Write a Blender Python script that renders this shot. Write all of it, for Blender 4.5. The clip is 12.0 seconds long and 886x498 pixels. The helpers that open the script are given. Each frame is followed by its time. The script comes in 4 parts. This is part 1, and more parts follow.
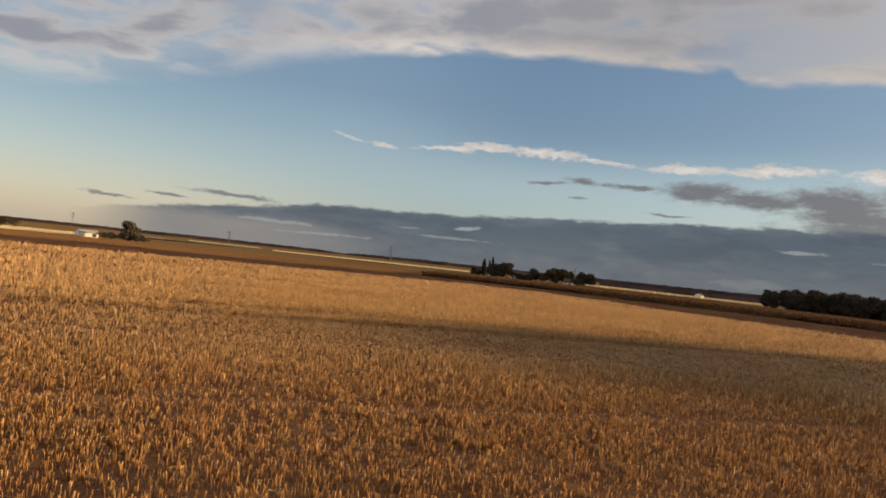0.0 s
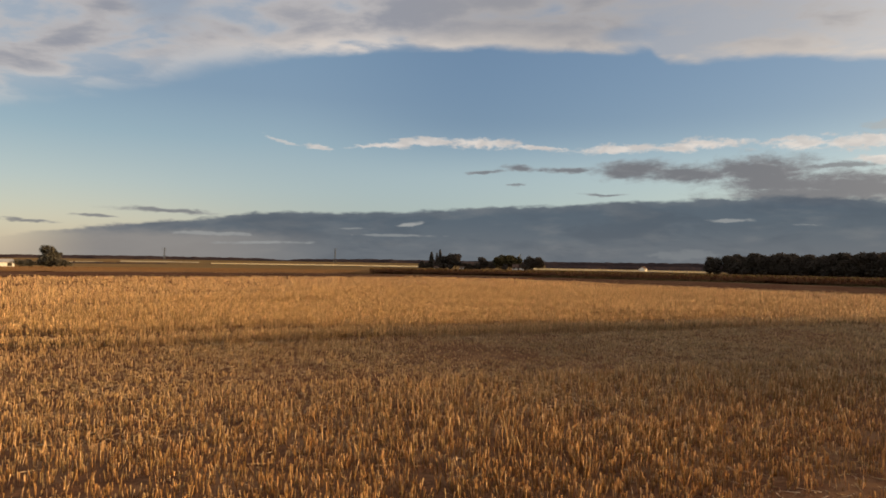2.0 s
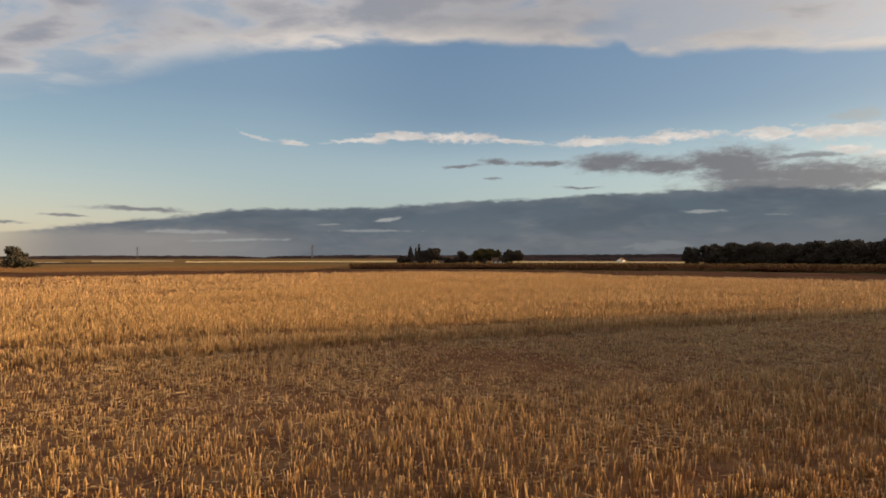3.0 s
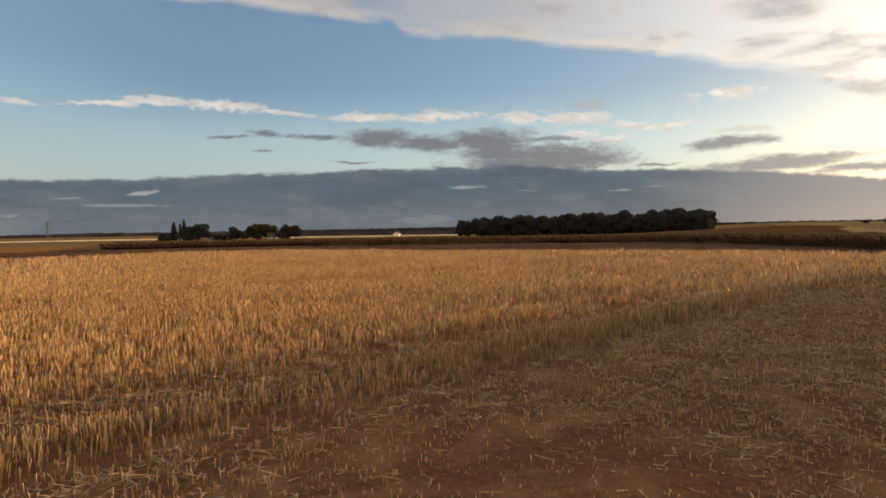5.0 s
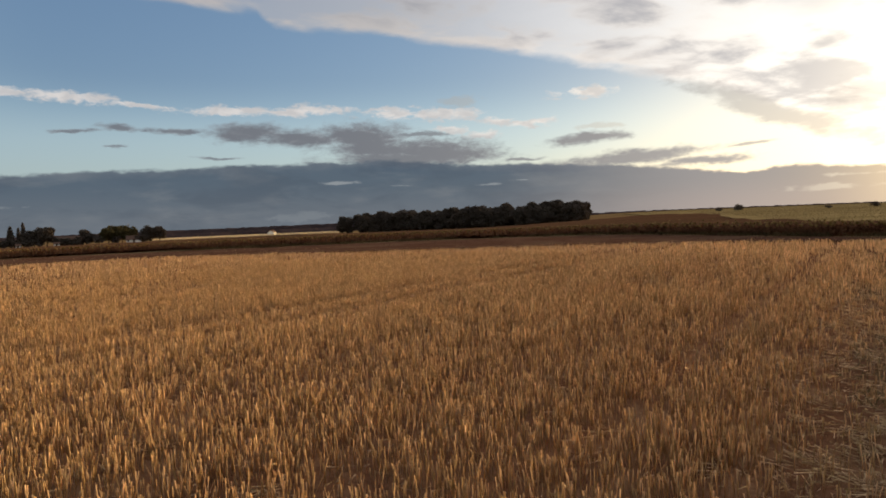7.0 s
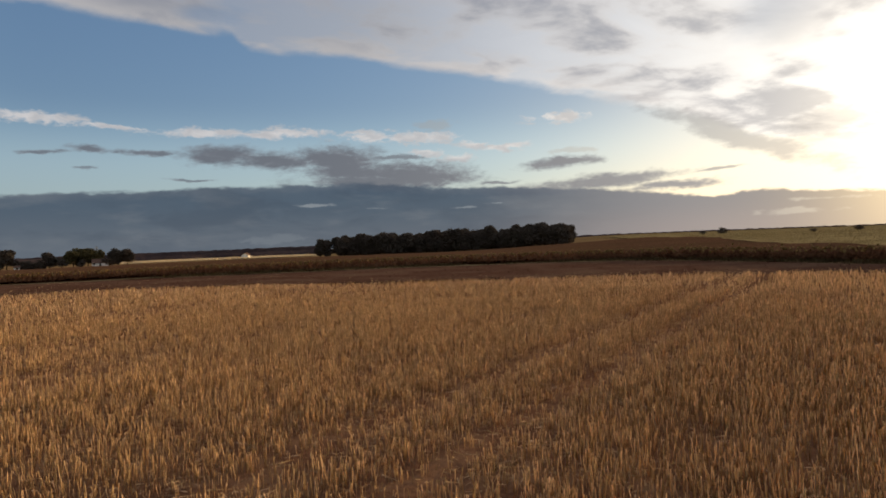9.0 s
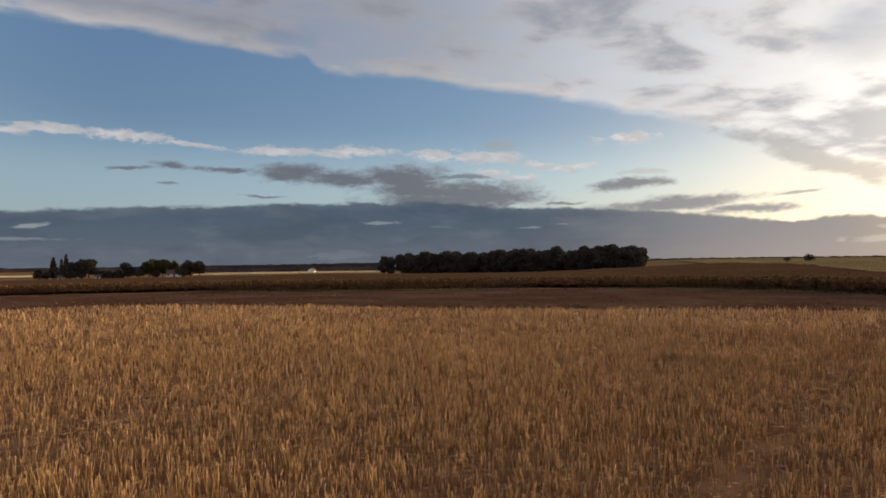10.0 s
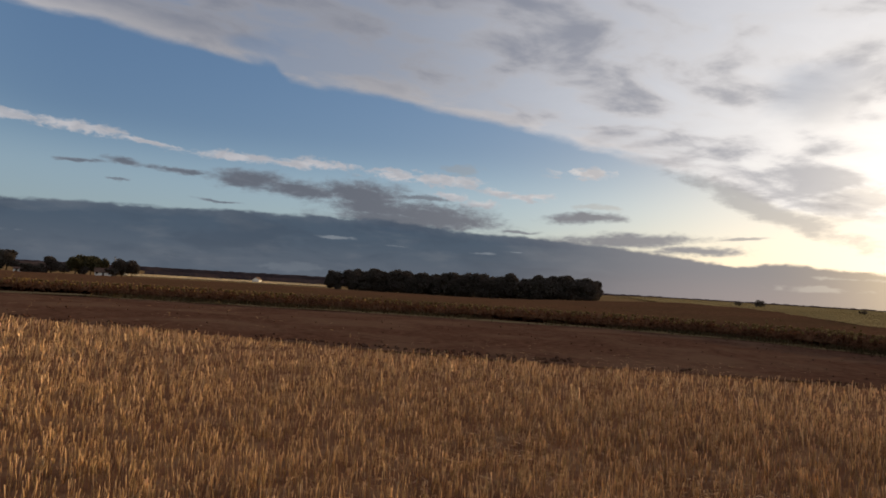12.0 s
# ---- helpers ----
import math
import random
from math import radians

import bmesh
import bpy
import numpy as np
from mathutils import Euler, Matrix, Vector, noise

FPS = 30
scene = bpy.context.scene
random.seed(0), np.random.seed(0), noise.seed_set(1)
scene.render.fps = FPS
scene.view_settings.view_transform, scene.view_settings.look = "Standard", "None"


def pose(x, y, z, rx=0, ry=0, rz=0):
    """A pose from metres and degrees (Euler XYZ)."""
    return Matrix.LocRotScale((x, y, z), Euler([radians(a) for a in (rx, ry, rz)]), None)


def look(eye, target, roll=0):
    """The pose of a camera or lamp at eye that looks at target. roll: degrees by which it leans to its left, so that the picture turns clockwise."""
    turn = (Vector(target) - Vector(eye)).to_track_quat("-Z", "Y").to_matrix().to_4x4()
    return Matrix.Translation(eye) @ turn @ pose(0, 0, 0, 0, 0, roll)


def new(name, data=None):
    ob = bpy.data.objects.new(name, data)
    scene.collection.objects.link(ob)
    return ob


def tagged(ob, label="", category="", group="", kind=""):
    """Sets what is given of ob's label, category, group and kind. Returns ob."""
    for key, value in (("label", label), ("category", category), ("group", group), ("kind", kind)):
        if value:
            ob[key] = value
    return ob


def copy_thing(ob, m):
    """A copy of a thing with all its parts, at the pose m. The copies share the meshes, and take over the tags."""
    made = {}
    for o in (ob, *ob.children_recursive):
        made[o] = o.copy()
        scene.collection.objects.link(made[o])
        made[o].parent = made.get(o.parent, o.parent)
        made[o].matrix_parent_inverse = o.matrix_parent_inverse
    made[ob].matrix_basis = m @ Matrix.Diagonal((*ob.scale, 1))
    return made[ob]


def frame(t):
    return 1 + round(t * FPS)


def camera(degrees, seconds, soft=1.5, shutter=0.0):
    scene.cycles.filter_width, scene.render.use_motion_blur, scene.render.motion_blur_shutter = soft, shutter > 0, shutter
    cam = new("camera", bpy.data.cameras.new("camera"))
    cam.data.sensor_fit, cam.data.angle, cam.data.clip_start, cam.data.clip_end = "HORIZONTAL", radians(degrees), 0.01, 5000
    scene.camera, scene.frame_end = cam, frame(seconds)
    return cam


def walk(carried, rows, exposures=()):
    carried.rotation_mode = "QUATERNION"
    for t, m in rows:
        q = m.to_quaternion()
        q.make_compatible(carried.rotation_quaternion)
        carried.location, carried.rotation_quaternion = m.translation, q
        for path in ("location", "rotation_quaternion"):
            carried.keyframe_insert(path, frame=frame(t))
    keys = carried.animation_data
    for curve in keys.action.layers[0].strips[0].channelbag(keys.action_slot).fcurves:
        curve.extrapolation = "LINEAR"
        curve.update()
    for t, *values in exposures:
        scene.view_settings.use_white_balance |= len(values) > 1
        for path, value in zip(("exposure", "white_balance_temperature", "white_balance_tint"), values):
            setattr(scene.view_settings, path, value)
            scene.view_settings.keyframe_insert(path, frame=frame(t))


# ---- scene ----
cam = camera(71.0, 12.0, soft=1.75)
# seconds, place, tilt, lean, turn
PATH = [
    (0, 0.00, -0.00, 2.99, 91.04, 6.16, -5.24),
    (0.5, 0.13, 1.81, 2.84, 90.29, 5.45, -5.19),
    (1, 0.21, 3.64, 2.71, 91.65, 1.71, -6.72),
    (1.5, 0.24, 5.44, 2.56, 91.06, 0.51, -7.95),
    (2, 0.19, 7.24, 2.45, 90.92, 0.95, -10.34),
    (2.5, 0.12, 9.00, 2.33, 91.65, 0.40, -10.68),
    (2.7, 0.12, 9.62, 2.28, 91.04, 0.33, -10.96),
    (4.3, 0.06, 15.75, 2.34, 89.39, -1.13, -27.04),
    (4.5, 0.07, 16.68, 2.31, 89.55, -0.84, -29.53),
    (5, 0.27, 19.01, 2.26, 87.96, -0.77, -32.94),
    (5.5, 0.57, 21.32, 2.26, 87.25, -0.66, -37.92),
    (6, 1.06, 23.56, 2.31, 87.30, -1.00, -42.86),
    (6.5, 1.46, 25.59, 2.36, 87.65, -1.08, -44.81),
    (7, 2.07, 27.60, 2.44, 87.25, -2.15, -44.28),
    (7.2, 2.34, 28.43, 2.46, 87.53, -1.89, -44.46),
    (8.8, 5.48, 35.47, 2.64, 89.72, -1.90, -46.06),
    (9, 6.04, 36.30, 2.63, 89.26, -2.08, -46.63),
    (9.5, 7.64, 38.54, 2.64, 90.31, -1.75, -47.11),
    (10, 9.50, 40.71, 2.65, 91.17, -0.63, -40.86),
    (10.5, 11.51, 42.93, 2.65, 91.87, 1.37, -43.22),
    (11, 13.75, 45.07, 2.60, 92.21, 2.61, -42.76),
    (11.5, 16.07, 47.10, 2.57, 93.98, 3.57, -41.26),
    (12, 18.47, 48.97, 2.56, 93.22, 3.61, -45.00),
]
# seconds, stops, kelvin, tint
EXPOSURES = [(0, 0.90, 7020, 11), (2.5, 0.92, 7020, 11), (4.5, 1.02, 7000, 10), (5.5, 1.0, 6900, 10), (7.0, 0.9, 6600, 10), (9.5, 0.68, 6300, 10), (10.5, 0.65, 6220, 12), (11.5, 0.65, 6210, 13), (12, 0.49, 6160, 12)]


def aim(tilt, lean, turn):
    """Tilt up from level, lean to the left and turn from +y, as one turn."""
    return Matrix.Rotation(radians(turn), 4, "Z") @ Matrix.Rotation(radians(tilt), 4, "X") @ Matrix.Rotation(radians(lean), 4, "Z")


walk(cam, [(t, Matrix.Translation((x, y, z)) @ aim(tilt, lean, turn)) for t, x, y, z, tilt, lean, turn in PATH], EXPOSURES)

# ---- light ----
SUN_AZ, SUN_EL = 88.0, 7.0


def heading(az, el=0.0):
    a, e = radians(az), radians(el)
    return Vector((math.sin(a) * math.cos(e), math.cos(a) * math.cos(e), math.sin(e)))


sun = new("sun", bpy.data.lights.new("sun", "SUN"))
sun.data.energy, sun.data.angle, sun.data.color = 3.7, radians(1.5), (1.0, 0.665, 0.32)
sun.matrix_world = look(heading(SUN_AZ, SUN_EL) * 100, (0, 0, 0))


class Graph:
    """Short hand for a node tree."""

    def __init__(self, tree):
        self.tree = tree
        tree.nodes.clear()

    def add(self, kind, **values):
        n = self.tree.nodes.new(kind)
        for key, value in values.items():
            setattr(n, key, value)
        return n

    def put(self, socket, value):
        if isinstance(value, bpy.types.NodeSocket):
            self.tree.links.new(value, socket)
        elif value is not None:
            socket.default_value = value

    def math(self, op, a, b=None, c=None, clamp=False):
        n = self.add("ShaderNodeMath", operation=op, use_clamp=clamp)
        for socket, value in zip(n.inputs, (a, b, c)):
            self.put(socket, value)
        return n.outputs[0]

    def vec(self, x, y, z):
        n = self.add("ShaderNodeCombineXYZ")
        for socket, value in zip(n.inputs, (x, y, z)):
            self.put(socket, value)
        return n.outputs[0]

    def noise(self, v, scale, detail=4.0, rough=0.55, warp=0.0):
        n = self.add("ShaderNodeTexNoise")
        self.put(n.inputs["Vector"], v)
        n.inputs["Scale"].default_value, n.inputs["Detail"].default_value = scale, detail
        n.inputs["Roughness"].default_value, n.inputs["Distortion"].default_value = rough, warp
        return n.outputs["Fac"]

    def step(self, value, low, high, to_low=0.0, to_high=1.0):
        n = self.add("ShaderNodeMapRange", interpolation_type="SMOOTHSTEP")
        for socket, v in zip(n.inputs, (value, low, high, to_low, to_high)):
            self.put(socket, v)
        return n.outputs[0]

    def mix(self, f, a, b, how="MIX"):
        n = self.add("ShaderNodeMix", data_type="RGBA", blend_type=how)
        n.clamp_result = False
        self.put(n.inputs[0], f)
        for socket, value in ((n.inputs[6], a), (n.inputs[7], b)):
            self.put(socket, (*value, 1.0) if isinstance(value, tuple) else value)
        return n.outputs[2]

    def ramp(self, f, stops, smooth=True):
        """Grey values or colours by position."""
        n = self.add("ShaderNodeValToRGB")
        n.color_ramp.interpolation = "B_SPLINE" if smooth == 2 else ("EASE" if smooth else "LINEAR")
        els = n.color_ramp.elements
        while len(els) > 1:
            els.remove(els[-1])
        for i, (at, value) in enumerate(stops):
            e = els[0] if i == 0 else els.new(at)
            e.position = at
            e.color = (*value, 1.0) if isinstance(value, tuple) else (value, value, value, 1.0)
        self.put(n.inputs[0], f)
        return n.outputs[0]


def make_sky():
    world = bpy.data.worlds.new("sky")
    scene.world = world
    world.use_nodes = True
    g = Graph(world.node_tree)
    way = g.add("ShaderNodeTexCoord").outputs["Generated"]
    split = g.add("ShaderNodeSeparateXYZ")
    g.put(split.inputs[0], way)
    x, y, z = split.outputs
    az = g.math("MULTIPLY", g.math("ARCTAN2", x, y), 57.2958)
    el = g.math("MULTIPLY", g.math("ARCSINE", z), 57.2958)

    sky = g.add("ShaderNodeTexSky", sky_type="NISHITA", sun_disc=False)
    sky.sun_elevation, sky.sun_rotation = radians(SUN_EL), radians(SUN_AZ)
    sky.air_density, sky.dust_density, sky.ozone_density = 1.0, 1.0, 1.5
    haze = g.ramp(g.math("DIVIDE", el, 60.0, clamp=True), HAZE, False)
    haze = g.mix(g.math("MULTIPLY", g.step(az, -24.0, 10.0, 0.0, 0.92), g.step(el, 15.0, 3.0)), haze, (0.185, 0.268, 0.365))
    haze = g.mix(g.math("MULTIPLY", g.step(az, -6.0, 15.0), g.step(el, 7.0, 13.0, 0.0, 0.95)), haze, (0.060, 0.118, 0.236))
    clear = g.mix(1.0, haze, g.mix(1.0, sky.outputs[0], (SKY, SKY, SKY), "MULTIPLY"), "ADD")

    # nearness to the sun
    toward = heading(SUN_AZ, SUN_EL - 1.8)
    dot = g.add("ShaderNodeVectorMath", operation="DOT_PRODUCT")
    g.put(dot.inputs[0], way)
    dot.inputs[1].default_value = toward
    near = g.math("MAXIMUM", dot.outputs["Value"], 0.0)
    broad_glow = g.math("POWER", near, 7.0)
    wide = g.math("POWER", near, 19.0)
    tight = g.math("POWER", near, 70.0)

    # noise fields, stretched along the horizon, and a gentle shift of the outlines
    flat = g.vec(g.math("MULTIPLY", az, 0.11), g.math("MULTIPLY", el, 0.26), 0.0)
    broad = g.noise(flat, 1.0, 5.0, 0.55)
    low_flat = g.vec(g.math("MULTIPLY", az, 0.16), g.math("MULTIPLY", el, 0.55), 5.0)
    low_broad = g.noise(low_flat, 1.0, 5.0, 0.55)
    low_fine = g.noise(g.vec(g.math("MULTIPLY", az, 0.22), g.math("MULTIPLY", el, 0.50), 5.0), 3.6, 5.0, 0.52, 0.3)
    over = g.math("ADD", g.math("MAXIMUM", z, 0.0), 0.10)
    px, py = g.math("DIVIDE", x, over), g.math("DIVIDE", y, over)
    # the sheet lies overhead in long streaks that run with its edge
    run = g.math("SUBTRACT", g.math("MULTIPLY", px, 0.95), g.math("MULTIPLY", py, 0.31))
    across = g.math("ADD", g.math("MULTIPLY", px, 0.31), g.math("MULTIPLY", py, 0.95))
    plane = g.vec(g.math("MULTIPLY", run, 0.8), across, 3.0)
    fine = g.noise(plane, 5.2, 7.0, 0.58, 0.3)
    soft = g.noise(plane, 2.6, 5.0, 0.52, 0.3)
    ragged = g.math("ADD", g.math("SUBTRACT", broad, 0.5), g.math("MULTIPLY", g.math("SUBTRACT", fine, 0.5), 0.35))
    torn = g.math("ADD", g.math("MULTIPLY", g.math("SUBTRACT", low_broad, 0.5), 1.1), g.math("MULTIPLY", g.math("SUBTRACT", low_fine, 0.5), 1.0))
    # curled outlines of the small clouds, in two sizes
    curl = g.noise(g.vec(g.math("MULTIPLY", az, 0.42), g.math("MULTIPLY", el, 1.05), 9.0), 1.0, 3.0, 0.5, 0.4)
    crisp = g.noise(g.vec(g.math("MULTIPLY", az, 1.25), g.math("MULTIPLY", el, 2.6), 2.0), 1.0, 7.0, 0.62, 0.5)
    lumps = g.math("ADD", g.math("MULTIPLY", g.math("SUBTRACT", curl, 0.5), 1.5), g.math("MULTIPLY", g.math("SUBTRACT", crisp, 0.5), 1.35))
    az2 = g.math("ADD", az, g.math("MULTIPLY", g.math("SUBTRACT", low_broad, 0.5), 5.0))
    el2 = g.math("ADD", el, g.math("MULTIPLY", g.math("SUBTRACT", g.noise(low_flat, 1.7, 4.0, 0.6), 0.5), 1.1))

    along = g.math("DIVIDE", g.math("ADD", az, 60.0), 180.0, clamp=True)

    def line(stops):
        """An elevation that follows the azimuth: stops of (azimuth, elevation)."""
        return g.math("MULTIPLY", g.ramp(along, [((a + 60.0) / 180.0, e / 30.0) for a, e in stops], False), 30.0)

    def lobe(u, v, a, e, ra, re, slope):
        """How far out of an oval one looks, 1 at its outline."""
        da = g.math("SUBTRACT", u, a)
        de = g.math("SUBTRACT", g.math("SUBTRACT", v, e), g.math("MULTIPLY", da, slope))
        return g.math("SQRT", g.math("ADD", g.math("POWER", g.math("DIVIDE", da, ra), 2.0), g.math("POWER", g.math("DIVIDE", de, re), 2.0)))

    # high sheet of cloud
    deck_in = g.math("SUBTRACT", el, line(DECK))
    deck = g.step(g.math("ADD", deck_in, g.math("MULTIPLY", ragged, 2.1)), g.step(az, 4.0, -16.0, -0.15, -1.2), g.step(az, 4.0, -16.0, 0.75, 2.6))
    for a, e, ra, re, depth in HOLES:
        d = lobe(az, el, a, e, ra, re, 0.0)
        gone = g.step(g.math("ADD", d, g.math("MULTIPLY", ragged, min(1.6, 1.5 * re))), 0.35, 1.35, depth, 0.0)
        deck = g.math("MULTIPLY", deck, g.math("SUBTRACT", 1.0, gone))
    thick = g.step(g.math("ADD", soft, g.math("MULTIPLY", g.math("SUBTRACT", fine, 0.5), 0.42)), 0.34, 0.68)
    rim = g.step(g.math("ADD", deck_in, g.math("MULTIPLY", ragged, 2.6)), 2.6, 0.3)
    deck_col = g.mix(thick, (0.71, 0.685, 0.685), (0.31, 0.340, 0.415))
    deck_col = g.mix(g.math("MULTIPLY", rim, g.step(fine, 0.36, 0.58, 0.35, 1.0)), deck_col, (0.79, 0.745, 0.72))
    deck_col = g.mix(g.math("MULTIPLY", g.step(az, 2.0, 18.0), g.step(az, 58.0, 36.0, 0.0, 0.5)), deck_col, (0.34, 0.345, 0.375))
    deck_col = g.mix(g.step(el, 27.0, 50.0), deck_col, (0.68, 0.64, 0.60))
    deck_col = g.mix(broad_glow, deck_col, g.mix(thick, (2.0, 1.85, 1.63), (0.83, 0.78, 0.735)))
    deck_col = g.mix(g.math("MULTIPLY", tight, 0.55), deck_col, (2.2, 2.0, 1.65))
    deck_cover = g.math("MULTIPLY", deck, g.step(g.math("ADD", soft, g.math("MULTIPLY", g.math("SUBTRACT", fine, 0.5), 0.5)), 0.36, 0.56, g.step(az, 10.0, 40.0, 0.30, 0.62), 1.0))
    col = g.mix(g.math("MULTIPLY", wide, g.step(el, 19.0, 9.0, 0.25, 0.9)), clear, (1.14, 1.095, 1.0))
    col = g.mix(deck_cover, col, deck_col)

    # small clouds, one tone after the other; each entry: azimuth, elevation, half width, half height, slope, tone, cover
    for tone, wild, inner in (("pale", 1.0, 0.45), ("white", 1.25, 0.30), ("dark", 0.55, 0.35)):
        shift = g.math("MULTIPLY", lumps, wild)
        mask = nearest = None
        for a, e, ra, re, slope, kind, cover in PUFFS:
            if kind != tone:
                continue
            d = g.math("ADD", lobe(az2, el2, a, e, ra, re, slope), shift)
            m = g.step(d, 1.12, inner, 0.0, cover)
            mask = m if mask is None else g.math("MAXIMUM", mask, m)
            nearest = d if nearest is None else g.math("MINIMUM", nearest, d)
        lit = g.mix(broad_glow, TONES[tone], TONES[tone + "_sun"])
        if tone == "white":
            lit = g.mix(g.step(curl, 0.62, 0.36, 0.0, 0.5), lit, g.mix(wide, (0.46, 0.465, 0.49), (1.1, 1.0, 0.85)))
        elif tone == "dark":
            lit = g.mix(g.step(g.math("ADD", nearest, g.math("MULTIPLY", g.math("SUBTRACT", low_fine, 0.5), 1.4)), 0.25, 1.05, 0.0, 0.55), lit, g.mix(wide, (0.34, 0.355, 0.385), (0.80, 0.71, 0.60)))
        col = g.mix(mask, col, lit)

    # grey bank along the horizon
    below = g.math("SUBTRACT", line(BANK), el)
    bank = g.step(g.math("ADD", below, g.math("MULTIPLY", torn, 0.62)), -0.08, 0.26, 0.0, 0.97)
    bank = g.math("MULTIPLY", bank, g.step(az, -27.0, -18.0, 0.0, 1.0))
    bank_col = g.mix(g.step(el, 0.0, 4.2), (0.150, 0.178, 0.214), (0.096, 0.134, 0.182))
    bank_col = g.mix(g.step(g.math("ADD", below, g.math("MULTIPLY", torn, 0.8)), 0.9, 0.0, 0.0, 0.40), bank_col, (0.20, 0.225, 0.26))
    bank_col = g.mix(g.step(low_broad, 0.48, 0.72, 0.0, 0.32), bank_col, (0.25, 0.265, 0.285))
    bank_col = g.mix(g.step(g.noise(low_flat, 0.8, 6.0, 0.6, 0.4), 0.42, 0.66, 0.0, 0.45), bank_col, (0.070, 0.094, 0.132))
    bank_col = g.mix(g.step(az, 47.0, 72.0, 0.0, 1.0), bank_col, g.mix(g.step(el, 0.0, 3.0), (0.45, 0.395, 0.375), (0.37, 0.35, 0.35)))
    bank_col = g.mix(g.math("MULTIPLY", g.step(az, 3.0, -13.0), g.step(g.math("ADD", el, torn), 2.7, 1.3, 0.0, 0.6)), bank_col, (0.36, 0.34, 0.33))
    bank_col = g.mix(g.math("MULTIPLY", tight, 0.85), bank_col, (1.0, 0.74, 0.42))
    col = g.mix(bank, col, bank_col)
    slit = None
    for a, e, ra, re, slope, cover in SLITS:
        m = g.step(g.math("ADD", lobe(az2, el, a, e, ra, re, slope), g.math("MULTIPLY", torn, 2.6)), 1.1, 0.2, 0.0, cover)
        slit = m if slit is None else g.math("MAXIMUM", slit, m)
    col = g.mix(slit, col, g.mix(wide, TONES["pale"], TONES["pale_sun"]))
    # the sun's own glare
    col = g.mix(1.0, col, g.mix(g.math("MULTIPLY", g.math("POWER", near, 120.0), 1.0), (0.0, 0.0, 0.0), (1.0, 0.72, 0.36)), "ADD")
    bg = g.add("ShaderNodeBackground")
    bg.inputs[1].default_value = 0.48
    g.put(bg.inputs[0], col)
    out = g.add("ShaderNodeOutputWorld")
    g.put(out.inputs[0], bg.outputs[0])


SKY = 0.10
HAZE = [(0.0, (0.44, 0.395, 0.345)), (0.05, (0.385, 0.386, 0.385)), (0.10, (0.29, 0.346, 0.405)), (0.167, (0.175, 0.262, 0.358)), (0.235, (0.120, 0.192, 0.308)), (0.33, (0.11, 0.19, 0.315)), (0.7, (0.07, 0.13, 0.26)), (1.0, (0.06, 0.11, 0.24))]
DECK = [(-60, 8.0), (-28, 10.9), (-22, 12.4), (-16, 14.5), (-10, 16.2), (-2, 17.7), (6, 18.3), (14, 18.6), (21, 18.3), (25, 18.0), (27.3, 17.9), (28.4, 18.3), (29.6, 17.3), (33, 16.6), (38.5, 16.4), (43.5, 15.6), (49, 14.6), (54, 13.5), (59, 12.4), (64, 11.2), (66, 10.6), (70, 8.9), (73, 7.6), (80, 6.6), (100, 8.0), (120, 12.0)]
HOLES = [(-14.3, 21.5, 3.0, 3.2, 0.5), (76.0, 16.6, 3.6, 2.6, 0.85), (27.0, 19.4, 3.0, 0.8, 0.5), (30.0, 46.0, 30.0, 9.0, 0.5)]
TONES = {
    "white": (0.80, 0.765, 0.75), "white_sun": (1.5, 1.36, 1.15),
    "dark": (0.178, 0.190, 0.222), "dark_sun": (0.64, 0.585, 0.535),
    "pale": (0.36, 0.39, 0.41), "pale_sun": (1.25, 1.05, 0.78),
}
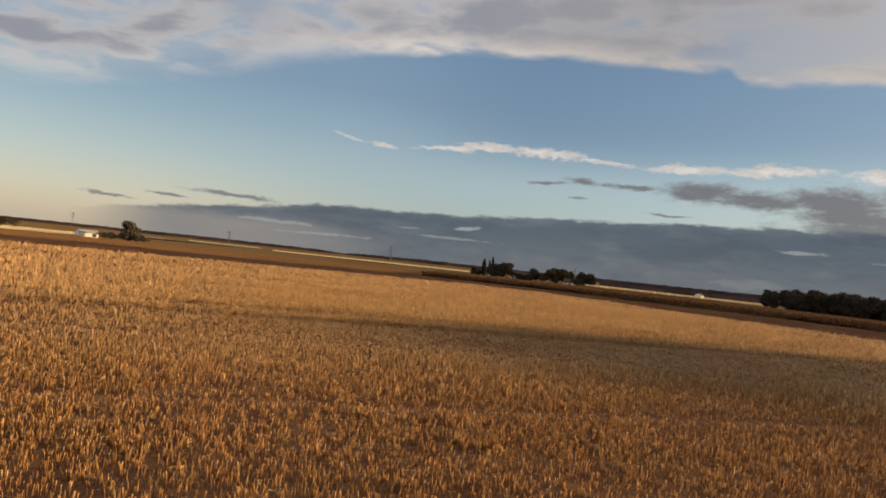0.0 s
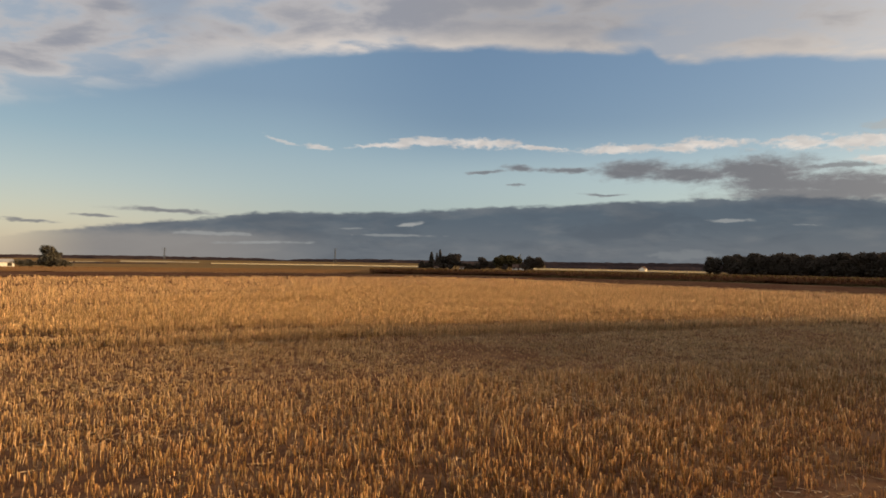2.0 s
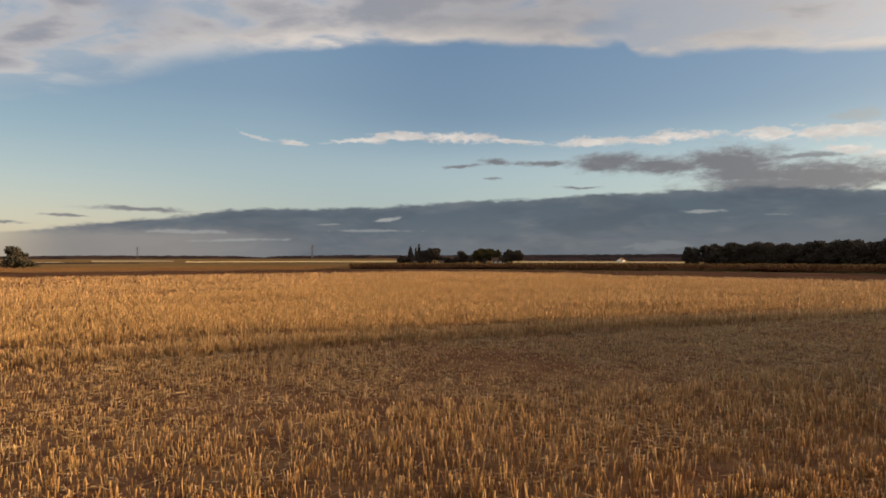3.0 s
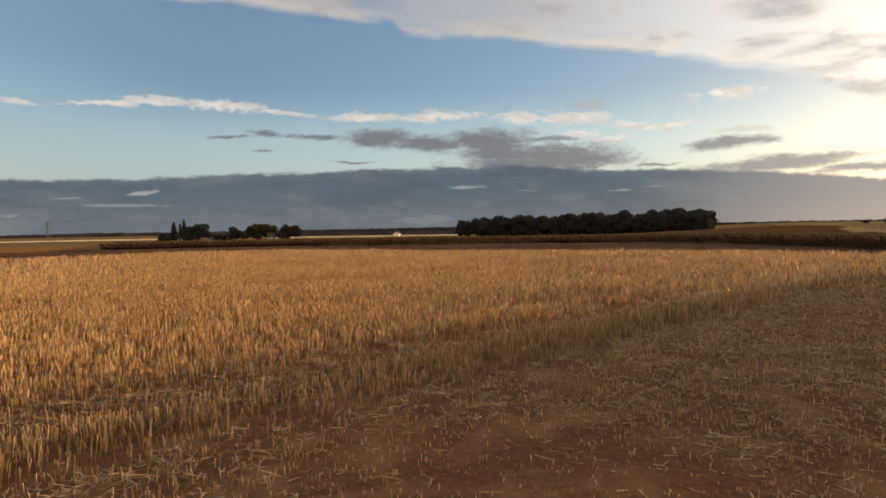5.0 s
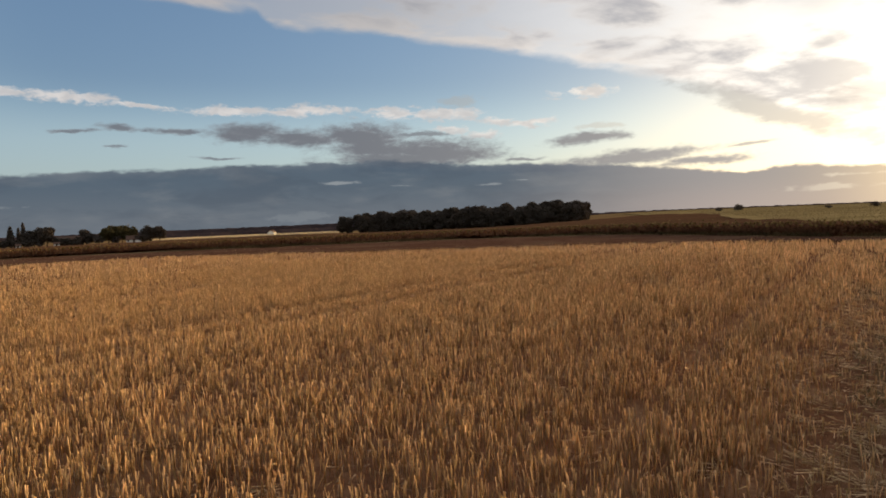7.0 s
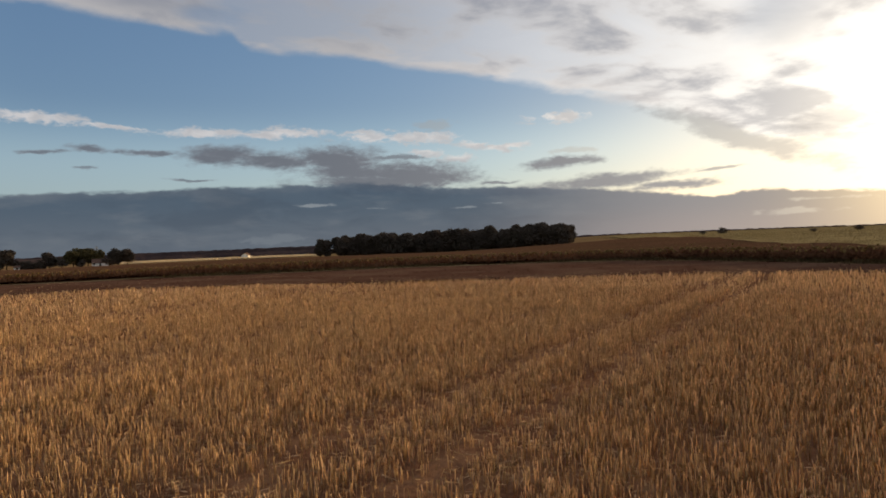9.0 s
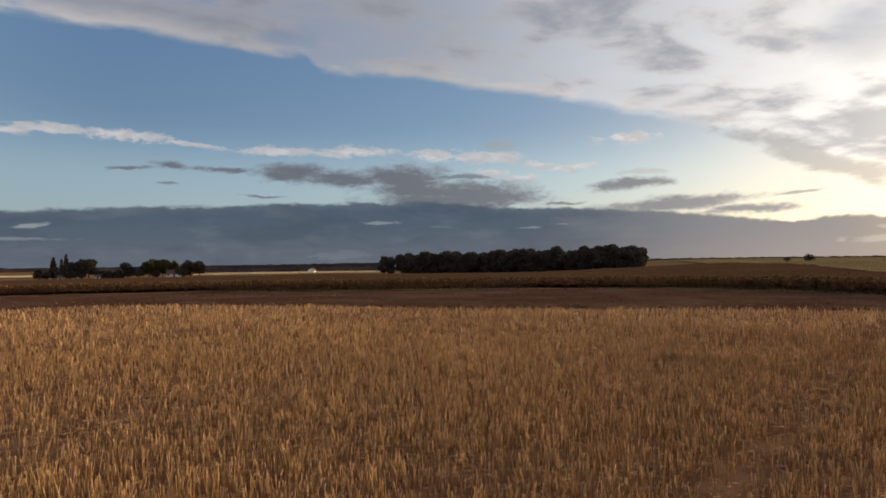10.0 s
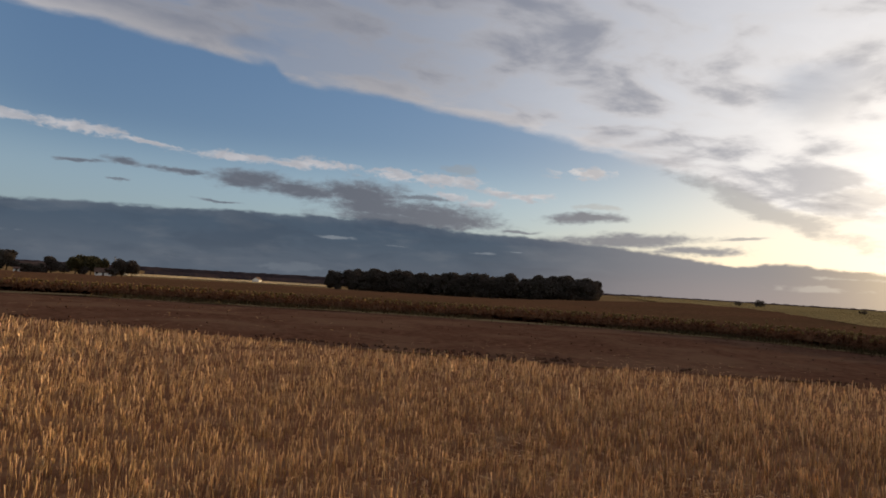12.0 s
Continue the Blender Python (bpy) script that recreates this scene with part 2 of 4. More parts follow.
PUFFS = [
    # broken white streaks
    (-4.2, 10.3, 1.6, 0.16, -0.22, "white", 0.6), (-1.2, 9.9, 1.3, 0.28, -0.1, "white", 0.8), (5.2, 10.35, 4.6, 0.42, 0.09, "white", 0.9), (9.0, 10.6, 2.6, 0.4, 0.05, "white", 0.9),
    (13.6, 10.5, 3.8, 0.52, -0.03, "white", 0.95), (18.6, 10.2, 3.2, 0.26, -0.08, "white", 0.9), (26.0, 9.95, 4.6, 0.42, 0.02, "white", 0.92), (31.8, 10.0, 4.6, 0.5, 0.0, "white", 0.95),
    (40.0, 9.6, 3.4, 0.56, -0.05, "white", 0.9), (44.4, 9.5, 4.8, 0.56, -0.04, "white", 0.92), (46.6, 10.5, 2.6, 0.55, 0.1, "pale", 0.5), (57.6, 10.6, 3.0, 0.48, 0.0, "white", 1.0),
    (49.4, 8.75, 2.2, 0.42, 0.0, "white", 0.95), (52.6, 8.4, 2.6, 0.4, 0.0, "white", 0.95), (48.2, 7.65, 2.0, 0.36, 0.0, "white", 0.9), (45.4, 8.1, 1.8, 0.34, 0.0, "white", 0.85),
    # dull grey wisps and the broad cloud that leans on the bank
    (14.4, 8.1, 2.2, 0.22, 0.05, "dark", 0.85), (17.2, 8.4, 1.8, 0.36, 0.0, "dark", 0.9), (21.4, 8.15, 3.4, 0.34, 0.0, "dark", 0.9), (17.0, 6.9, 0.9, 0.14, 0.0, "dark", 0.7), (24.8, 6.0, 2.6, 0.2, 0.0, "dark", 0.8),
    (27.6, 8.1, 4.0, 1.1, 0.05, "dark", 0.95), (32.4, 7.7, 5.0, 1.0, 0.0, "dark", 0.95), (37.4, 7.75, 5.8, 1.4, 0.0, "dark", 0.96), (42.4, 7.75, 3.4, 0.32, -0.03, "dark", 0.8), (38.6, 6.7, 6.4, 1.4, -0.05, "dark", 0.96), (44.2, 6.1, 7.6, 1.6, -0.08, "dark", 0.96), (40.6, 5.6, 8.0, 1.5, 0.0, "dark", 0.95),
    (51.6, 5.2, 2.8, 0.22, 0.0, "dark", 0.85), (57.9, 6.65, 3.6, 0.6, 0.04, "dark", 0.95), (58.2, 7.6, 2.2, 0.32, 0.0, "pale", 0.5), (61.0, 4.85, 8.6, 0.75, 0.05, "dark", 0.95), (67.2, 4.15, 5.4, 0.52, 0.03, "dark", 0.95), (70.6, 5.2, 2.0, 0.2, 0.05, "dark", 0.75), (55.0, 4.3, 6.0, 0.5, 0.0, "dark", 0.85),
    (-13.5, 3.75, 5.0, 0.24, -0.02, "dark", 0.85), (-19.5, 3.0, 1.6, 0.16, 0.0, "dark", 0.8), (-23.5, 2.45, 2.0, 0.14, 0.0, "dark", 0.8),
    (-15.0, 2.3, 7.0, 0.5, 0.07, "dark", 0.9), (72.5, 7.8, 8.5, 1.2, -0.45, "dark", 0.6), (78.0, 8.2, 4.0, 1.5, 0.1, "dark", 0.5),
]
BANK = [(-60, 0.2), (-27, 0.9), (-22, 1.9), (-16, 2.5), (-10, 3.3), (-6.5, 3.95), (6, 4.35), (13, 4.7), (19, 5.1), (28.5, 5.4), (34, 5.5), (38, 5.6), (41, 5.55), (44.5, 5.2), (48, 4.9), (54, 4.75), (60, 4.35), (64, 3.9), (70, 3.1), (74, 3.45), (79, 2.9), (86, 2.4), (100, 3.0), (120, 3.0)]
SLITS = [
    (7.0, 3.1, 1.1, 0.2, 0.1, 0.95), (2.6, 2.65, 1.5, 0.13, 0.02, 0.75), (-6.0, 1.2, 4.0, 0.14, 0.02, 0.6),
    (5.5, 2.1, 4.5, 0.14, 0.0, 0.5), (-11.0, 1.9, 4.0, 0.16, 0.0, 0.6), (31.5, 0.6, 3.4, 0.45, 0.0, 0.22), (35.0, 3.6, 1.4, 0.16, 0.0, 0.7), (41.0, 3.2, 1.2, 0.12, 0.0, 0.55), (48.5, 3.0, 1.6, 0.14, 0.0, 0.6),
    (52.0, 3.3, 1.5, 0.10, 0.0, 0.8), (76.5, 1.45, 3.6, 0.26, 0.0, 0.5), (79.0, 2.3, 3.0, 0.2, 0.0, 0.7),
]
make_sky()

# ---- materials ----


def surface(name, dark, light, scale, rough=0.9, bump=0.2, detail=6.0, patch=0.0, patch_scale=0.1, third=None, each=0.0, sheen=0.0, through_light=0.0):
    """A mottled surface: grain between two colours, patches of a third, and a difference from piece to piece."""
    m = bpy.data.materials.new(name)
    m.use_nodes = True
    g = Graph(m.node_tree)
    at = g.add("ShaderNodeTexCoord").outputs["Object"]
    grain = g.noise(at, scale, detail, 0.65, 0.3)
    col = g.mix(g.step(grain, 0.3, 0.7), dark, light)
    if third:
        col = g.mix(g.step(g.noise(at, patch_scale, 4.0, 0.6, 0.4), 0.42, 0.66, 0.0, patch), col, third)
    if each:
        n = g.add("ShaderNodeNewGeometry")
        tone = g.math("MULTIPLY_ADD", n.outputs["Random Per Island"], 2.0 * each, 1.0 - each)
        col = g.mix(1.0, col, g.vec(tone, tone, g.math("POWER", tone, 1.3)), "MULTIPLY")
    if rough < 0.9:
        b = g.add("ShaderNodeBsdfPrincipled")
        g.put(b.inputs["Base Color"], col)
        b.inputs["Roughness"].default_value = rough
        b.inputs["Specular IOR Level"].default_value = 0.25
    else:
        b = g.add("ShaderNodeBsdfDiffuse")
        g.put(b.inputs["Color"], col)
        b.inputs["Roughness"].default_value = 0.3
    if bump:
        n = g.add("ShaderNodeBump")
        n.inputs["Strength"].default_value, n.inputs["Distance"].default_value = 0.8, bump
        g.put(n.inputs["Height"], grain)
        g.put(b.inputs["Normal"], n.outputs[0])
    shader = b.outputs[0]
    if through_light:
        tr = g.add("ShaderNodeBsdfTranslucent")
        g.put(tr.inputs[0], col)
        n = g.add("ShaderNodeMixShader")
        n.inputs[0].default_value = through_light
        g.put(n.inputs[1], shader)
        g.put(n.inputs[2], tr.outputs[0])
        shader = n.outputs[0]
    out = g.add("ShaderNodeOutputMaterial")
    g.put(out.inputs[0], shader)
    return m


M_STRAW_RED = surface("reddish straw", (0.38, 0.196, 0.077), (0.60, 0.342, 0.138), 6.0, 0.7, 0.0, each=0.42, through_light=0.07)
M_STRAW = surface("straw", (0.53, 0.326, 0.153), (0.79, 0.538, 0.275), 6.0, 0.6, 0.0, each=0.42, through_light=0.07)
M_LITTER = surface("straw litter", (0.42, 0.288, 0.158), (0.66, 0.485, 0.285), 6.0, 0.9, 0.0, each=0.35)
M_STUBBLE_SOIL = surface("stubble soil", (0.104, 0.050, 0.029), (0.196, 0.099, 0.055), 14.0, 0.95, 0.05, 9.0, 0.65, 1.3, (0.27, 0.155, 0.085))
M_SOIL = surface("tilled soil", (0.062, 0.031, 0.020), (0.125, 0.064, 0.042), 2.2, 0.95, 0.03, 9.0, 0.6, 0.16, (0.150, 0.090, 0.058))
M_GRASS = surface("dry grass", (0.115, 0.078, 0.040), (0.21, 0.140, 0.074), 3.0, 0.95, 0.06, 8.0, 0.5, 0.2, (0.16, 0.13, 0.07))
M_OLIVE = surface("olive field", (0.20, 0.104, 0.045), (0.28, 0.155, 0.070), 0.5, 0.95, 0.05, 8.0, 0.6, 0.03, (0.16, 0.085, 0.04))
M_SUNFLOWER = surface("sunflower canopy", (0.085, 0.043, 0.025), (0.140, 0.073, 0.039), 1.3, 0.95, 0.0, 8.0, 0.7, 0.022, (0.088, 0.052, 0.027))
M_PLANT = surface("withered plant", (0.108, 0.052, 0.030), (0.180, 0.088, 0.046), 3.0, 0.9, 0.0, each=0.35, through_light=0.35)
M_HEAD = surface("sunflower head", (0.125, 0.078, 0.032), (0.25, 0.168, 0.066), 8.0, 0.9, 0.0, each=0.4)
M_LAND = surface("far land", (0.15, 0.095, 0.045), (0.24, 0.155, 0.075), 0.02, 0.95, 0.0, 8.0, 0.6, 0.004, (0.17, 0.118, 0.055))
M_PALE = surface("pale field", (0.50, 0.40, 0.25), (0.66, 0.55, 0.37), 0.15, 0.95, 0.0, 6.0)
M_GREEN = surface("green field", (0.215, 0.158, 0.070), (0.31, 0.232, 0.108), 0.06, 0.95, 0.0, 6.0)
M_LEAF = surface("leaf", (0.080, 0.066, 0.055), (0.120, 0.099, 0.080), 1.2, 0.92, 0.0, each=0.12, through_light=0.1)
M_LEAF_WARM = surface("warm leaf", (0.075, 0.066, 0.032), (0.12, 0.100, 0.048), 1.2, 0.92, 0.0, each=0.25, through_light=0.1)
M_DUSTY = surface("dusty leaf", (0.085, 0.076, 0.054), (0.145, 0.126, 0.088), 1.2, 0.75, 0.0, each=0.35, through_light=0.2)
M_BARK = surface("bark", (0.04, 0.03, 0.022), (0.10, 0.075, 0.05), 6.0, 0.95, 0.03)
M_WEED = surface("weed", (0.10, 0.085, 0.038), (0.19, 0.155, 0.075), 5.0, 0.8, 0.0, each=0.4, through_light=0.25)
M_RIDGE = surface("far woods", (0.036, 0.026, 0.027), (0.062, 0.045, 0.044), 0.02, 1.0, 0.0)
M_VERGE = surface("verge grass", (0.085, 0.062, 0.030), (0.165, 0.118, 0.058), 0.5, 0.92, 0.0, each=0.4, through_light=0.25)
M_STEEL = surface("galvanised steel", (0.06, 0.065, 0.07), (0.11, 0.115, 0.12), 2.0, 0.5, 0.0)
M_WHITE = surface("white paint", (0.66, 0.64, 0.58), (0.82, 0.80, 0.74), 1.5, 0.7, 0.0)
M_ROOF = surface("roof tiles", (0.07, 0.045, 0.035), (0.15, 0.085, 0.06), 2.0, 0.85, 0.03)
M_SHEET = surface("grey roof sheet", (0.30, 0.29, 0.28), (0.42, 0.40, 0.38), 1.5, 0.7, 0.0)
M_DARKWALL = surface("weathered boards", (0.05, 0.045, 0.04), (0.11, 0.095, 0.08), 2.0, 0.9, 0.02)
M_GLASS = surface("window glass", (0.02, 0.025, 0.03), (0.04, 0.045, 0.05), 1.0, 0.1, 0.0)

# ---- building helpers ----


def mesh_object(name, verts, faces, material, parent=None, smooth=False):
    me = bpy.data.meshes.new(name)
    me.from_pydata([tuple(v) for v in verts], [], [tuple(f) for f in faces])
    me.materials.append(material)
    if smooth:
        me.shade_smooth()
    ob = new(name, me)
    ob.parent = parent
    return ob


def array_object(name, verts, faces, material, parent=None):
    """Many alike faces at once: verts (n, 3), faces (m, k)."""
    verts, faces = np.asarray(verts, np.float32), np.asarray(faces, np.int32)
    me = bpy.data.meshes.new(name)
    me.vertices.add(len(verts))
    me.vertices.foreach_set("co", verts.ravel())
    me.loops.add(faces.size)
    me.loops.foreach_set("vertex_index", faces.ravel())
    me.polygons.add(len(faces))
    me.polygons.foreach_set("loop_start", np.arange(0, faces.size, faces.shape[1], dtype=np.int32))
    me.update(calc_edges=True)
    me.validate()
    me.materials.append(material)
    ob = new(name, me)
    ob.parent = parent
    return ob


def part(name, bm, material, parent, label=""):
    me = bpy.data.meshes.new(name)
    bm.normal_update()
    bm.to_mesh(me)
    bm.free()
    me.materials.append(material)
    ob = new(name, me)
    ob.parent = parent
    return tagged(ob, label)


def box_bm(lo, hi, bm=None, bevel=0.0):
    bm = bm or bmesh.new()
    lo, hi = Vector(lo), Vector(hi)
    made = bmesh.ops.create_cube(bm, size=1.0)["verts"]
    for v in made:
        v.co = Vector(((lo[i] + hi[i]) / 2 + v.co[i] * (hi[i] - lo[i])) for i in range(3))
    if bevel:
        bmesh.ops.bevel(bm, geom=[e for e in bm.edges if e.verts[0] in made], offset=bevel, segments=1, affect="EDGES")
    return bm


def smooth_noise(x, y, cell, seed):
    """Value noise of 0 to 1 over the plan."""
    grid = np.random.default_rng(seed).random((257, 257))
    u, v = np.asarray(x) / cell + 1000.3, np.asarray(y) / cell + 1000.7
    i, j = np.floor(u).astype(int), np.floor(v).astype(int)
    fu, fv = u - i, v - j
    fu, fv = fu * fu * (3 - 2 * fu), fv * fv * (3 - 2 * fv)
    i, j, i1, j1 = i % 256, j % 256, (i + 1) % 256, (j + 1) % 256
    return (grid[i, j] * (1 - fu) + grid[i1, j] * fu) * (1 - fv) + (grid[i, j1] * (1 - fu) + grid[i1, j1] * fu) * fv


def lie(x, y):
    """Height of the land: level near by, falling away ahead, rising gently to the right."""
    x, y = np.asarray(x, float), np.asarray(y, float)
    d = np.hypot(x, y)
    az = np.degrees(np.arctan2(x, y))
    s = np.clip((az - 42.0) / 22.0, 0, 1)
    s = s * s * (3 - 2 * s)
    far = np.clip(d - 90.0, 0, 1100.0)
    fall = 0.0155 * np.clip(d - 90.0, 0, 250.0) + 0.0085 * np.clip(d - 340.0, 0, 900.0) + 0.004 * np.clip(d - 1240.0, 0, 4000.0)
    return -fall * (1 - s) + 0.0030 * far * s


# ---- land ----


def polyline(points, n):
    p = np.array(points, float)
    run = np.r_[0, np.cumsum(np.hypot(*np.diff(p, axis=0).T))]
    at = np.linspace(0, run[-1], n)
    return np.stack([np.interp(at, run, p[:, 0]), np.interp(at, run, p[:, 1])], 1)


def land_strip(name, near, far, material, up=0.0, n=90, m=24, rough=0.0, seed=1, ease=1.0):
    """A field between two lines of the plan, draped over the land."""
    a, b = polyline(near, n), polyline(far, n)
    w = (np.linspace(0, 1, m) ** ease)[:, None, None]
    xy = a[None] * (1 - w) + b[None] * w
    x, y = xy[..., 0], xy[..., 1]
    z = lie(x, y) + up
    if rough:
        z = z + rough * (smooth_noise(x, y, 1.7, seed) - 0.5) + 1.4 * rough * (smooth_noise(x, y, 6.0, seed + 1) - 0.5)
    verts = np.stack([x, y, z], -1).reshape(-1, 3)
    i = np.arange((m - 1) * n).reshape(m - 1, n)[:, :-1].ravel()
    ob = array_object(name, verts, np.stack([i, i + 1, i + n + 1, i + n], 1), material)
    ob.data.shade_smooth()
    return tagged(ob, kind="structure")


def make_ground():
    rings = np.r_[0.0, 30.0, 60.0, np.geomspace(90.0, 4700.0, 42)]
    n = 144
    a = np.linspace(0, 2 * np.pi, n, endpoint=False)
    x, y = rings[:, None] * np.sin(a), rings[:, None] * np.cos(a)
    z = lie(x, y) - np.clip((np.hypot(x, y) - 40) * 0.01, 0.15, 0.6)
    verts = np.stack([x, y, z], -1).reshape(-1, 3)
    i, j = np.meshgrid(np.arange(len(rings) - 1), np.arange(n), indexing="ij")
    k = (j + 1) % n
    faces = np.stack([i * n + j, i * n + k, (i + 1) * n + k, (i + 1) * n + j], -1).reshape(-1, 4)
    ob = array_object("ground", verts, faces, M_LAND)
    ob.data.shade_smooth()
    tagged(ob, "wide open farmland in dull brown and olive", "ground", kind="structure")


EDGE = [(-160, 46), (-90, 59), (-40, 71), (-5, 82.5), (10, 86), (17, 86.5), (20.5, 85), (24.5, 80.5), (28.5, 74), (33, 66.5), (37.5, 60.7), (42, 55.5), (45.5, 48), (48, 38), (51, 25), (55, 5), (60, -45)]
VERGE = [(-160, 84), (-90, 98), (-30, 110), (5, 121), (22, 116), (33.5, 107), (44.5, 95), (53, 84.5), (60, 75), (63, 66), (62, 57.5), (58, 47), (54, 37), (55, 22), (59, 2), (64, -45)]
make_ground()
tagged(land_strip("stubble_field", [(-160, -45), (60, -45)], EDGE, M_STUBBLE_SOIL, 0.0, 220, 150, 0.07, 5), "stubble ground of reddish soil strewn with straw", "field")
tagged(land_strip("tilled_strip", EDGE, VERGE, M_SOIL, 0.004, 220, 24, 0.05, 9), "dark reddish-brown tilled soil beside the stubble", "field")
VERGE_FAR = [(x + 2.4, y + 3.0) for x, y in VERGE]
tagged(land_strip("grass_verge", VERGE, VERGE_FAR, M_GRASS, 0.01, 200, 5, 0.1, 12), "narrow dull green grass verge along the sunflowers", "grass")
SUNF_NEAR = VERGE_FAR[3:14]
SUNF_FAR = [(30, 330), (80, 345), (130, 340), (175, 318), (215, 270), (250, 190), (252, 149), (165, 92), (131, 79), (95, 62), (64, 45), (62, 25)]
tagged(land_strip("sunflower_ground", SUNF_NEAR, SUNF_FAR, M_SUNFLOWER, 0.0, 120, 40, 0.1, 14), "soil under the withered sunflower field", "field")
tagged(land_strip("olive_field", VERGE_FAR[:5], [(-260, 250), (-160, 268), (-60, 300), (0, 330), (30, 330)], M_OLIVE, 0.0, 60, 20, 0.1, 16), "olive-brown field beyond the tilled strip", "field")


def fan(a0, a1, d0, d1, n=12):
    """Two lines of the plan across the view from one bearing to another, at two distances at each end."""
    t = np.linspace(0, 1, n)
    a = np.radians(a0 + (a1 - a0) * t)
    make = lambda d: [((d[0] + (d[1] - d[0]) * s) * math.sin(b), (d[0] + (d[1] - d[0]) * s) * math.cos(b)) for s, b in zip(t, a)]  # noqa: E731
    return make(d0), make(d1)


PALES = [
    ("pale_field", (18.0, 33.8), (640, 600), (900, 820), "pale straw-coloured field caught by low sun"),
    ("pale_field", (-10.0, 9.0), (720, 640), (1000, 1060), "pale straw-coloured field caught by low sun"),
    ("pale_field", (-21.5, -18.2), (900, 980), (1120, 1120), "pale straw-coloured field caught by low sun"),
    ("pale_field", (-17.0, -11.0), (1250, 1150), (1500, 1400), "pale straw-coloured field caught by low sun"),
    ("pale_field", (-34.0, -24.5), (330, 330), (520, 560), "pale straw-coloured field caught by low sun"),
]
for name, (a0, a1), d0, d1, words in PALES:
    tagged(land_strip(name, *fan(a0, a1, d0, d1), M_PALE, 0.05, 40, 8), words, "field")
tagged(land_strip("green_field", [(253, 151), (166, 94), (132, 80), (96, 63), (65, 46), (63, 25), (66, 2), (72, -45)], [(700, 420), (900, 260), (980, 120), (980, 0), (900, -300)], M_GREEN, 0.03, 60, 30, 0.0, 1, 1.6), "yellowish green field rising gently to the skyline", "field")

# ---- stalks ----
RNG = np.random.default_rng(11)


def blades(base, height, lean, width, axis=None):
    """Coarser three-sided stalks that spread from a point: base (n, 3), height (n), lean (n, 2), width (n). axis: directions of lying straws."""
    n = len(base)
    turn = RNG.random(n)[:, None] * 2 * np.pi + np.arange(3) * 2 * np.pi / 3
    if axis is None:
        ring = np.stack([np.cos(turn), np.sin(turn), np.zeros_like(turn)], -1) * (width / 2)[:, None, None]
        tip = base + np.stack([lean[:, 0] * height, lean[:, 1] * height, height], -1)
    else:
        side = np.stack([-axis[:, 1], axis[:, 0], np.zeros(n)], -1)
        ring = (np.cos(turn)[..., None] * side[:, None] + np.sin(turn)[..., None] * np.array([0, 0, 1.0])) * (width / 2)[:, None, None]
        tip = base + axis * height[:, None]
    verts = np.concatenate([tip[:, None] + ring, base[:, None]], 1).reshape(-1, 3)
    k = np.arange(n)[:, None, None] * 4
    return verts, (k + np.array([[1, 0, 3], [2, 1, 3], [0, 2, 3]])[None]).reshape(-1, 3)


def stalks(base, height, lean, width, axis=None, sides=3):
    """Three-sided stalks: base (n, 3), height (n), lean (n, 2) per metre of height, width (n). axis: directions of lying straws."""
    n = len(base)
    turn = RNG.random(n)[:, None] * 2 * np.pi + np.arange(3) * 2 * np.pi / 3
    if axis is None:
        ring = np.stack([np.cos(turn), np.sin(turn), np.zeros_like(turn)], -1) * (width / 2)[:, None, None]
        tip = np.stack([lean[:, 0] * height, lean[:, 1] * height, height], -1)
    else:
        side = np.stack([-axis[:, 1], axis[:, 0], np.zeros(n)], -1)
        ring = (np.cos(turn)[..., None] * side[:, None] + np.sin(turn)[..., None] * np.array([0, 0, 1.0])) * (width / 2)[:, None, None]
        tip = axis * height[:, None]
    low = base[:, None] + ring
    top = base[:, None] + tip[:, None] + ring * 0.8
    verts = np.concatenate([low, top], 1).reshape(-1, 3)
    k = np.arange(n)[:, None, None] * 6
    faces = (k + np.array([[0, 1, 4, 3], [1, 2, 5, 4], [2, 0, 3, 5]][:sides])[None]).reshape(-1, 4)
    return verts, faces


def edge_y(x, line):
    p = np.array(line, float)
    return np.interp(x, p[:, 0], p[:, 1])


def sow(x0, x1, y0, y1, density, tuft):
    """Places in drilled rows over a stretch of the plan, in tufts of so many stalks: x, y, outward lean, size of the tuft."""
    n = int((x1 - x0) * (y1 - y0) * density / tuft)
    x, y = RNG.uniform(x0, x1, n), RNG.uniform(y0, y1, n)
    v = y - 0.177 * x
    v = (np.round(v / 0.19) + RNG.normal(0, 0.24, n)) * 0.19
    x, v = np.repeat(x, tuft), np.repeat(v, tuft)
    off = RNG.normal(0, 1.0, (n * tuft, 2)) * (0.014, 0.011)
    loose = np.clip((v - 20.0) / 8.0, 0, 1)[:, None]
    size = np.repeat(RNG.uniform(0.75, 1.2, n), tuft)
    away = off * (1.0 + 1.6 * loose)
    return x + away[:, 0], v + away[:, 1] * 0.8 + 0.177 * (x + away[:, 0]), off * (9.0 - 5.0 * loose), size


